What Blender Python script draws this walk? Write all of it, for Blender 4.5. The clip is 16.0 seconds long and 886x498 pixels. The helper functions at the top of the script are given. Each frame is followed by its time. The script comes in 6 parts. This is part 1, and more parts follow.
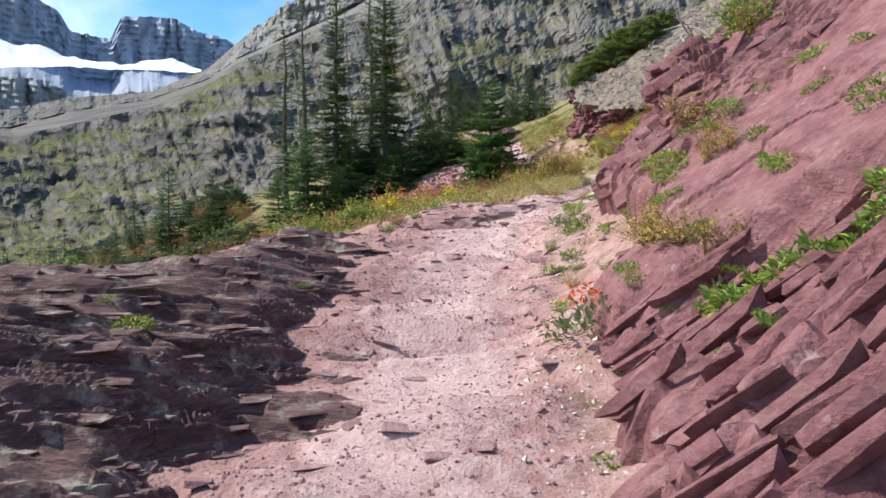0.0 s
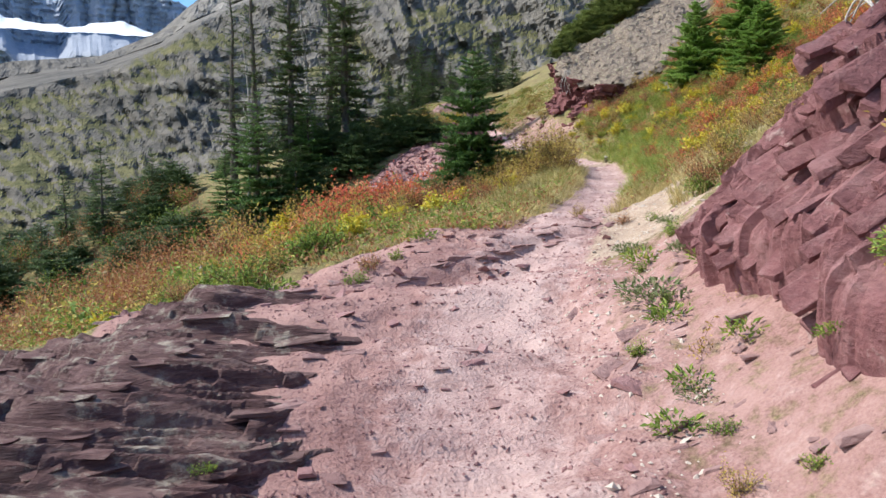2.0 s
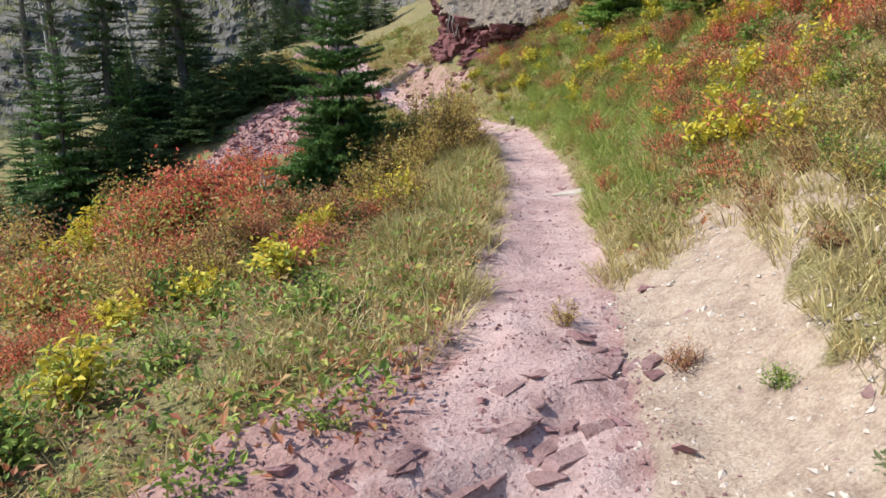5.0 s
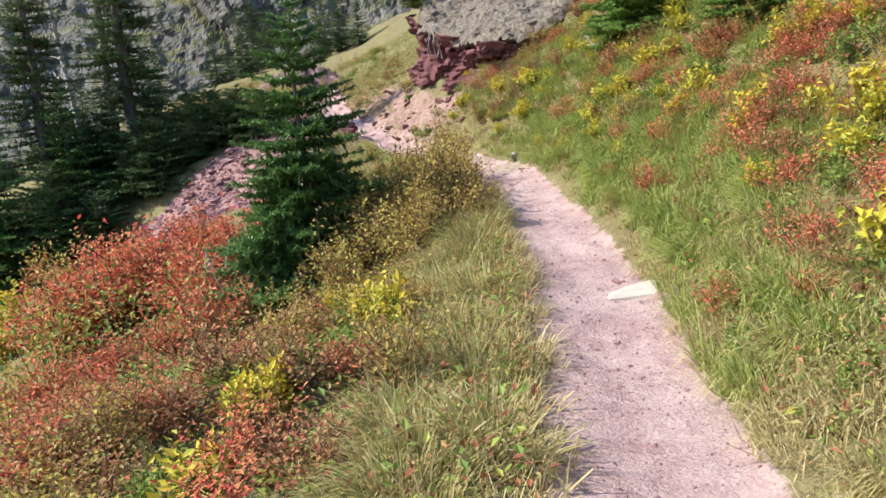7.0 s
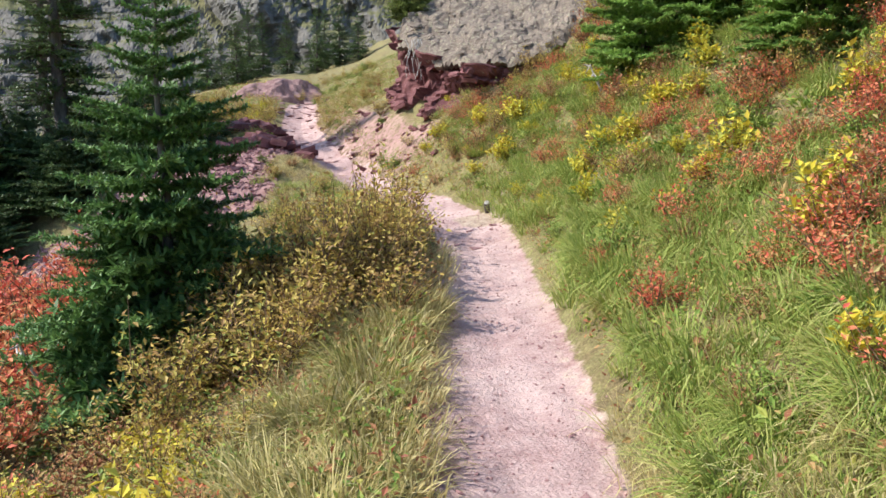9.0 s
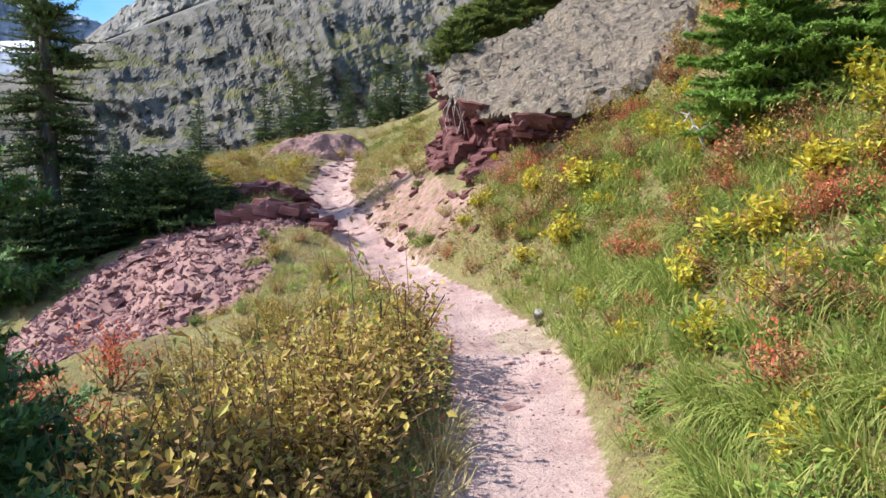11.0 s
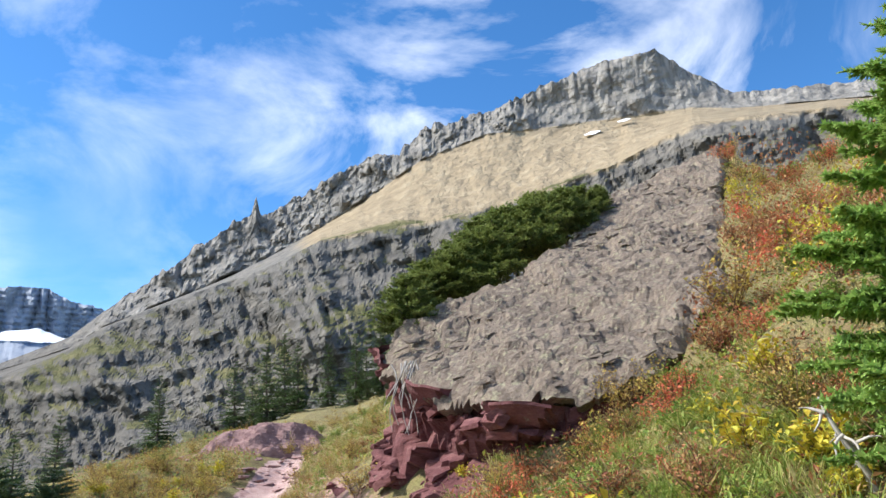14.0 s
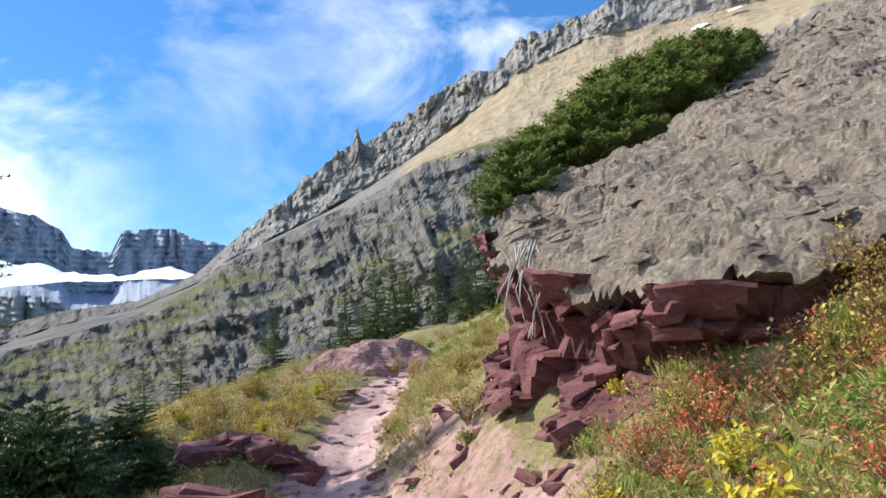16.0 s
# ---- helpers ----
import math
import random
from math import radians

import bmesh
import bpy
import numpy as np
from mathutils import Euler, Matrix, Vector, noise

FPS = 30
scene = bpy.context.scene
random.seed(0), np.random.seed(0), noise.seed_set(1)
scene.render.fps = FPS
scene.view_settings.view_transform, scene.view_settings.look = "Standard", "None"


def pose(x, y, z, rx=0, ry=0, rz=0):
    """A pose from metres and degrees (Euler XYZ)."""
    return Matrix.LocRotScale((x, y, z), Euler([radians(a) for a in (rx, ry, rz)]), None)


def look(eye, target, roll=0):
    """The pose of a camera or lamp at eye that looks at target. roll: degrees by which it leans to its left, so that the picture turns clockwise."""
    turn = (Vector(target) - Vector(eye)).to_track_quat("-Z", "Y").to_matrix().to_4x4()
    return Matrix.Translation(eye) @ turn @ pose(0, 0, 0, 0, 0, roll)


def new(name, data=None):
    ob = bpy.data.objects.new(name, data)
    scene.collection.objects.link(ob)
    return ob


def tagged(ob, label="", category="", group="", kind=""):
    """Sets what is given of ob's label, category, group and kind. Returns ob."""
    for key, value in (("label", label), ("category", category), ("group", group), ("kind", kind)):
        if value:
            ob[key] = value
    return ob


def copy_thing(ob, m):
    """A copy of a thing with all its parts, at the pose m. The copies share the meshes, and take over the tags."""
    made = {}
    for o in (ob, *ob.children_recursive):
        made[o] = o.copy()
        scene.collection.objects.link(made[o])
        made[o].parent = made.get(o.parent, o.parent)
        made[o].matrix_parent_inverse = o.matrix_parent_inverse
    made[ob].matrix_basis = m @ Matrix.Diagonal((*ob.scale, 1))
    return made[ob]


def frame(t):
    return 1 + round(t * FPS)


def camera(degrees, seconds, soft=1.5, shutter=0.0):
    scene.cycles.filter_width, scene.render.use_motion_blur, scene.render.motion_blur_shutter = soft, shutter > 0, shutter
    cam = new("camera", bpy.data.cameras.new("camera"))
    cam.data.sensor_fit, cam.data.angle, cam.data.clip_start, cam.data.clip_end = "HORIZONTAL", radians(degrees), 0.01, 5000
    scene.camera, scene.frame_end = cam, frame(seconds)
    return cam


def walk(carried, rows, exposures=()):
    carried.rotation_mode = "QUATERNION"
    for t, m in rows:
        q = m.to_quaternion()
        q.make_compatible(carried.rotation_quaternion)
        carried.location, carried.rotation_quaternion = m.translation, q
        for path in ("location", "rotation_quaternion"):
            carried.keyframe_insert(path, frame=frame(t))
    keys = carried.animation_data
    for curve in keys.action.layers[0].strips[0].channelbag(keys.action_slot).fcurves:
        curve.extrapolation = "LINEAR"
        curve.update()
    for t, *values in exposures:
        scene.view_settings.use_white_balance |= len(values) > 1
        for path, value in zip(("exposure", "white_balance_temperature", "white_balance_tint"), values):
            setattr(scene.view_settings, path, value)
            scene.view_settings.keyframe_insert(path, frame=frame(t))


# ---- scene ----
cam = camera(62.1, 16.0)
METRES, EYE, TILT, LEAN, TURN = 21.0, 1.5, -4.0, 0.0, 0.0
ROWS = [
    (0.0, 0.0, 0.0, 0.0, 0.0, 0.0, -0.0),
    (0.5, 0.0012, 0.0317, 0.0029, 2.14, 2.32, -2.98),
    (1.0, -0.0049, 0.0607, 0.0074, 4.09, 0.06, 1.92),
    (1.5, -0.011, 0.088, 0.0199, 2.24, -1.57, 1.02),
    (2.0, -0.0118, 0.1192, 0.0314, -3.07, -2.43, 0.12),
    (2.5, -0.0175, 0.1477, 0.0354, -3.5, -3.67, 1.16),
    (3.0, -0.0149, 0.1771, 0.0436, -7.22, -6.92, -0.25),
    (3.5, -0.0104, 0.2102, 0.0516, -7.54, -5.81, 2.34),
    (4.0, -0.0084, 0.2406, 0.0598, -7.17, -5.59, 1.15),
    (4.5, 0.0015, 0.2728, 0.0653, -10.74, -7.24, 0.43),
    (7.0, 0.0296, 0.4197, 0.0962, -13.98, -6.34, 5.25),
    (7.5, 0.0429, 0.4442, 0.1042, -12.02, -6.32, 6.06),
    (8.0, 0.0552, 0.4702, 0.1074, -11.16, -3.78, -0.37),
    (8.5, 0.072, 0.4968, 0.1088, -13.95, -4.72, 0.97),
    (11.0, 0.1378, 0.662, 0.1333, -8.4, -0.71, 0.67),
    (11.5, 0.1478, 0.691, 0.1427, -6.82, 5.62, 0.71),
    (12.0, 0.1549, 0.7223, 0.1493, -8.54, 9.79, 2.7),
    (12.5, 0.1648, 0.7474, 0.156, -10.48, 14.84, 2.52),
    (13.0, 0.1729, 0.775, 0.1602, -10.87, 17.36, 1.97),
    (13.5, 0.1815, 0.8007, 0.1681, -11.92, 20.93, 2.36),
    (14.0, 0.1904, 0.8278, 0.1711, -8.39, 20.16, 2.9),
    (14.5, 0.1938, 0.8587, 0.1724, -6.29, 17.3, 4.59),
    (15.0, 0.2001, 0.8845, 0.1776, -5.03, 15.59, 4.93),
    (15.5, 0.2008, 0.9107, 0.18, -0.75, 14.64, 5.07),
    (16.0, 0.1982, 0.937, 0.1798, 0.54, 14.41, 4.17),
]
walk(cam, [(t, pose(0, 0, EYE, TILT, LEAN, TURN) @ pose(METRES * x, METRES * y, METRES * z, 90 + pitch, roll, yaw)) for t, x, y, z, yaw, pitch, roll in ROWS],
     exposures=[(0.0, 0.6), (2.5, 0.5), (4.5, 0.46), (7.0, 0.72), (11.0, 0.75), (13.0, 0.7), (16.0, 0.68)])

# ---- light ----
SUN_AZ, SUN_EL = -80.0, 46.0          # degrees from +y towards +x, degrees up
world = bpy.data.worlds.new("world")
scene.world = world
world.use_nodes = True
wn, wl = world.node_tree.nodes, world.node_tree.links
wn.clear()
w_out, w_bg = wn.new("ShaderNodeOutputWorld"), wn.new("ShaderNodeBackground")
w_sky = wn.new("ShaderNodeTexSky")
w_sky.sky_type, w_sky.sun_disc = "NISHITA", False
w_sky.sun_elevation, w_sky.sun_rotation = radians(SUN_EL), radians(SUN_AZ)
w_sky.altitude, w_sky.air_density, w_sky.dust_density, w_sky.ozone_density = 1500, 1.0, 0.3, 4.0
# thin wind-torn clouds over the whole sky
w_tc, w_map = wn.new("ShaderNodeTexCoord"), wn.new("ShaderNodeMapping")
w_map.inputs["Scale"].default_value = (1.0, 1.0, 1.7)
w_map.inputs["Location"].default_value = (0.35, 0.1, 0.62)
w_n1, w_n2 = wn.new("ShaderNodeTexNoise"), wn.new("ShaderNodeTexNoise")
w_n1.inputs["Scale"].default_value, w_n1.inputs["Detail"].default_value, w_n1.inputs["Roughness"].default_value = 3.2, 9, 0.58
w_n1.inputs["Distortion"].default_value = 0.5
w_n2.inputs["Scale"].default_value, w_n2.inputs["Detail"].default_value = 1.3, 3
w_r1, w_r2 = wn.new("ShaderNodeValToRGB"), wn.new("ShaderNodeValToRGB")
w_r1.color_ramp.elements[0].position, w_r1.color_ramp.elements[1].position = 0.48, 0.82
w_r2.color_ramp.elements[0].position, w_r2.color_ramp.elements[1].position = 0.40, 0.58
w_mul, w_mix = wn.new("ShaderNodeMath"), wn.new("ShaderNodeMix")
w_mul.operation, w_mix.data_type = "MULTIPLY", "RGBA"
w_mix.inputs["B"].default_value = (8.3, 8.5, 8.9, 1)
wl.new(w_tc.outputs["Generated"], w_map.inputs["Vector"])
for n in (w_n1, w_n2):
    wl.new(w_map.outputs["Vector"], n.inputs["Vector"])
w_sep, w_west, w_more, w_sum = wn.new("ShaderNodeSeparateXYZ"), wn.new("ShaderNodeMapRange"), wn.new("ShaderNodeMath"), wn.new("ShaderNodeMath")
w_west.inputs["From Min"].default_value, w_west.inputs["From Max"].default_value = -0.34, -0.62
w_more.operation, w_more.inputs[1].default_value = "MULTIPLY", 0.2
w_sum.operation = "ADD"
wl.new(w_tc.outputs["Generated"], w_sep.inputs[0])
wl.new(w_sep.outputs["X"], w_west.inputs["Value"])
wl.new(w_west.outputs["Result"], w_more.inputs[0])
wl.new(w_n1.outputs["Fac"], w_sum.inputs[0])
wl.new(w_more.outputs[0], w_sum.inputs[1])
wl.new(w_sum.outputs[0], w_r1.inputs["Fac"])
w_sum2 = wn.new("ShaderNodeMath")
wl.new(w_n2.outputs["Fac"], w_sum2.inputs[0])
wl.new(w_more.outputs[0], w_sum2.inputs[1])
wl.new(w_sum2.outputs[0], w_r2.inputs["Fac"])
wl.new(w_r1.outputs["Color"], w_mul.inputs[0])
wl.new(w_r2.outputs["Color"], w_mul.inputs[1])
wl.new(w_mul.outputs[0], w_mix.inputs["Factor"])
w_sat = wn.new("ShaderNodeHueSaturation")
w_sat.inputs["Saturation"].default_value = 1.22
wl.new(w_sky.outputs["Color"], w_sat.inputs["Color"])
wl.new(w_sat.outputs["Color"], w_mix.inputs["A"])
wl.new(w_mix.outputs["Result"], w_bg.inputs["Color"])
w_bg.inputs["Strength"].default_value = 0.148
wl.new(w_bg.outputs["Background"], w_out.inputs["Surface"])

sun_data = bpy.data.lights.new("sun", "SUN")
sun_data.energy, sun_data.angle, sun_data.color = 4.2, radians(0.55), (1.0, 0.955, 0.88)
sun = new("sun", sun_data)
_az, _el = radians(SUN_AZ), radians(SUN_EL)
sun.matrix_world = look((0, 0, 60), (-math.sin(_az) * math.cos(_el), -math.cos(_az) * math.cos(_el), 60 - math.sin(_el)))

# ---- tools ----
rng = np.random.default_rng(7)


def _hash(ix, iy, iz, seed):
    ix, iy, iz = np.atleast_1d(ix), np.atleast_1d(iy), np.atleast_1d(iz)
    h = (ix.astype(np.int64) * 374761393 + iy.astype(np.int64) * 668265263 + iz.astype(np.int64) * 2147483647 + seed * 974634777)
    h = (h ^ (h >> 13)) * 1274126177
    h = h & 0x7FFFFFFF
    h = (h ^ (h >> 16)) & 0xFFFF
    return h / 65535.0


def vnoise(x, y, z=0.0, seed=0):
    """Smooth value noise, -1 to 1, on arrays."""
    x, y, z = np.broadcast_arrays(np.asarray(x, float), np.asarray(y, float), np.asarray(z, float))
    ix, iy, iz = np.floor(x), np.floor(y), np.floor(z)
    fx, fy, fz = x - ix, y - iy, z - iz
    fx, fy, fz = [f * f * (3 - 2 * f) for f in (fx, fy, fz)]
    out = 0.0
    for a in (0, 1):
        for b in (0, 1):
            for c in (0, 1):
                # eight corners of the cell
                w = (fx if a else 1 - fx) * (fy if b else 1 - fy) * (fz if c else 1 - fz)
                out = out + w * _hash(ix + a, iy + b, iz + c, seed)
    return np.reshape(out * 2 - 1, x.shape)


def fbm(x, y, z=0.0, octaves=4, seed=0, gain=0.5):
    total, amp = 0.0, 1.0
    for o in range(octaves):
        total = total + amp * vnoise(np.asarray(x) * 2 ** o, np.asarray(y) * 2 ** o, np.asarray(z) * 2 ** o, seed + o * 17)
        amp *= gain
    return total


def terrace(v, step, sharp=5.0):
    """Steps of the given height with steep risers."""
    k = v / step
    f = k - np.floor(k)
    return step * (np.floor(k) + np.clip((f - 0.5) * sharp + 0.5, 0, 1))


def beds(v, along, thick, length, ragged, seed=0, sharp=9.0):
    """Steps of one bed's thickness whose edges are shifted block by block along the bed."""
    k = np.floor(v / thick)
    j = np.floor(along / length + 9.7 * _hash(k, 0 * k, 0 * k, seed).reshape(np.shape(v)))
    shift = (_hash(j, k, 0 * k, seed + 5).reshape(np.shape(v)) - 0.5) * ragged
    return terrace(v + shift, thick, sharp)


def smooth(a, b, v):
    t = np.clip((np.asarray(v, float) - a) / (b - a), 0, 1)
    return t * t * (3 - 2 * t)


def mesh_np(name, verts, faces, shade=False):
    """A mesh from arrays; faces all of one size."""
    verts, faces = np.asarray(verts, np.float32), np.asarray(faces, np.int32)
    me = bpy.data.meshes.new(name)
    n, k = faces.shape
    me.vertices.add(len(verts))
    me.vertices.foreach_set("co", verts.ravel())
    me.loops.add(n * k)
    me.loops.foreach_set("vertex_index", faces.ravel())
    me.polygons.add(n)
    me.polygons.foreach_set("loop_start", np.arange(0, n * k, k, dtype=np.int32))
    me.polygons.foreach_set("loop_total", np.full(n, k, dtype=np.int32))
    me.polygons.foreach_set("use_smooth", np.full(n, shade, dtype=bool))
    me.update(calc_edges=True)
    return me


def grid_faces(na, nb):
    i = np.arange(na - 1)[:, None] * nb + np.arange(nb - 1)[None, :]
    return np.stack([i, i + nb, i + nb + 1, i + 1], -1).reshape(-1, 4)


def attr(me, name, values):
    a = me.attributes.new(name, "FLOAT", "POINT")
    a.data.foreach_set("value", np.asarray(values, np.float32).ravel())


def put(name, me, material, parent=None, label="", category="", group="", kind=""):
    ob = new(name, me)
    if material and not me.materials:
        me.materials.append(material)
    if parent:
        ob.parent = parent
    return tagged(ob, label, category, group, kind)


def part(name, bm, material, parent, label=""):
    me = bpy.data.meshes.new(name)
    bm.to_mesh(me)
    bm.free()
    return put(name, me, material, parent, label)


def empty(name, m, label, category, group="", kind=""):
    ob = new(name)
    ob.matrix_world = m
    return tagged(ob, label, category, group, kind)


# ---- materials ----
def nodes_of(name):
    m = bpy.data.materials.new(name)
    m.use_nodes = True
    return m, m.node_tree.nodes, m.node_tree.links, m.node_tree.nodes["Principled BSDF"]


def ramp(n, l, src, stops):
    r = n.new("ShaderNodeValToRGB")
    e = r.color_ramp.elements
    while len(e) < len(stops):
        e.new(0.5)
    for el, (p, c) in zip(e, stops):
        el.position, el.color = p, (*c, 1)
    l.new(src, r.inputs["Fac"])
    return r.outputs["Color"]


def tex(n, l, vec, scale, detail=6, rough=0.55, stretch=None):
    if stretch:
        mp = n.new("ShaderNodeMapping")
        mp.inputs["Scale"].default_value = stretch
        l.new(vec, mp.inputs["Vector"])
        vec = mp.outputs["Vector"]
    t = n.new("ShaderNodeTexNoise")
    t.inputs["Scale"].default_value, t.inputs["Detail"].default_value, t.inputs["Roughness"].default_value = scale, detail, rough
    l.new(vec, t.inputs["Vector"])
    return t.outputs["Fac"]


def blend(n, l, fac, a, b, mode="MIX"):
    m = n.new("ShaderNodeMix")
    m.data_type, m.blend_type = "RGBA", mode
    for socket, v in (("Factor", fac), ("A", a), ("B", b)):
        if isinstance(v, (int, float)):
            m.inputs[socket].default_value = v
        elif isinstance(v, tuple):
            m.inputs[socket].default_value = (*v, 1)
        else:
            l.new(v, m.inputs[socket])
    return m.outputs["Result"]


def maths(n, l, op, a, b):
    m = n.new("ShaderNodeMath")
    m.operation = op
    for i, v in enumerate((a, b)):
        if isinstance(v, (int, float)):
            m.inputs[i].default_value = v
        else:
            l.new(v, m.inputs[i])
    return m.outputs[0]


def bump(n, l, bsdf, height, strength, distance):
    b = n.new("ShaderNodeBump")
    b.inputs["Strength"].default_value, b.inputs["Distance"].default_value = strength, distance
    l.new(height, b.inputs["Height"])
    l.new(b.outputs["Normal"], bsdf.inputs["Normal"])


def fac_attr(n, name):
    a = n.new("ShaderNodeAttribute")
    a.attribute_name = name
    return a.outputs["Fac"]


def rock_material(name, dark, mid, light, lichen, lichen_amount, scale=1.0, relief=0.02, stretch=(1, 1, 1)):
    m, n, l, b = nodes_of(name)
    pos = n.new("ShaderNodeNewGeometry").outputs["Position"]
    coarse, fine = tex(n, l, pos, 2.2 * scale, 7, 0.6, stretch), tex(n, l, pos, 22 * scale, 8, 0.65, stretch)
    col = ramp(n, l, coarse, [(0.3, dark), (0.5, mid), (0.72, light)])
    middle = tex(n, l, pos, 7.5 * scale, 8, 0.7, stretch)
    col = blend(n, l, 0.5, col, ramp(n, l, middle, [(0.36, dark), (0.5, mid), (0.66, light)]))
    col = blend(n, l, 0.35, col, ramp(n, l, fine, [(0.3, dark), (0.55, mid), (0.8, light)]))
    patch = ramp(n, l, tex(n, l, pos, 7 * scale, 6, 0.7), [(0.62 - 0.2 * lichen_amount, (0, 0, 0)), (0.74 - 0.2 * lichen_amount, (1, 1, 1))])
    rnd = n.new("ShaderNodeObjectInfo").outputs["Random"]
    col = blend(n, l, patch, col, lichen)
    col = blend(n, l, 0.8, col, ramp(n, l, rnd, [(0, (0.78, 0.75, 0.76)), (1, (1.0, 1.0, 1.0))]), "MULTIPLY")
    l.new(col, b.inputs["Base Color"])
    b.inputs["Roughness"].default_value = 0.85
    b.inputs["Specular IOR Level"].default_value = 0.25
    bump(n, l, b, maths(n, l, "ADD", maths(n, l, "MULTIPLY", fine, 0.6), maths(n, l, "MULTIPLY", middle, 0.9)), 1.0, relief * 1.5)
    return m


def leaf_material(name, stops, rough=0.6, through_light=0.3):
    """Each leaf takes its own shade out of the ramp; thin leaves let some light through."""
    m, n, l, b = nodes_of(name)
    g = n.new("ShaderNodeNewGeometry")
    o = n.new("ShaderNodeObjectInfo")
    shift = maths(n, l, "ADD", maths(n, l, "MULTIPLY", g.outputs["Random Per Island"], 0.8), maths(n, l, "MULTIPLY", o.outputs["Random"], 0.2))
    col = ramp(n, l, shift, stops)
    l.new(col, b.inputs["Base Color"])
    b.inputs["Roughness"].default_value = rough
    b.inputs["Specular IOR Level"].default_value = 0.3
    t = n.new("ShaderNodeBsdfTranslucent")
    l.new(col, t.inputs["Color"])
    mix = n.new("ShaderNodeMixShader")
    mix.inputs["Fac"].default_value = through_light
    l.new(b.outputs["BSDF"], mix.inputs[1])
    l.new(t.outputs["BSDF"], mix.inputs[2])
    l.new(mix.outputs["Shader"], n["Material Output"].inputs["Surface"])
    return m


M_ROCK = rock_material("red_argillite", (0.07, 0.028, 0.032), (0.2, 0.078, 0.078), (0.36, 0.19, 0.175), (0.34, 0.32, 0.26), 0.0, stretch=(1, 1, 2.5))
M_LEDGE = rock_material("lichened_argillite", (0.045, 0.022, 0.024), (0.165, 0.092, 0.088), (0.42, 0.31, 0.27), (0.4, 0.36, 0.29), 0.46, stretch=(0.7, 1.6, 6))
M_FACE = rock_material("smooth_red_argillite", (0.085, 0.037, 0.041), (0.245, 0.108, 0.11), (0.43, 0.265, 0.255), (0.5, 0.4, 0.36), 0.0, relief=0.022, stretch=(1, 1, 1.3))
M_SLAB = rock_material("grey_lichen_slab", (0.1, 0.075, 0.058), (0.28, 0.225, 0.175), (0.5, 0.43, 0.345), (0.44, 0.42, 0.28), 0.4, scale=1.8, relief=0.03, stretch=(1, 1.3, 1.6))
M_SCREE = rock_material("pink_scree", (0.17, 0.085, 0.085), (0.36, 0.2, 0.195), (0.52, 0.34, 0.33), (0.5, 0.4, 0.38), 0.1)
M_DUSTY = rock_material("dusty_argillite", (0.18, 0.095, 0.09), (0.36, 0.225, 0.21), (0.5, 0.36, 0.33), (0.5, 0.38, 0.34), 0.2, stretch=(1, 1, 2))
M_PALE = rock_material("pale_stone", (0.4, 0.34, 0.28), (0.55, 0.48, 0.41), (0.65, 0.58, 0.5), (0.6, 0.55, 0.45), 0.1, relief=0.008)


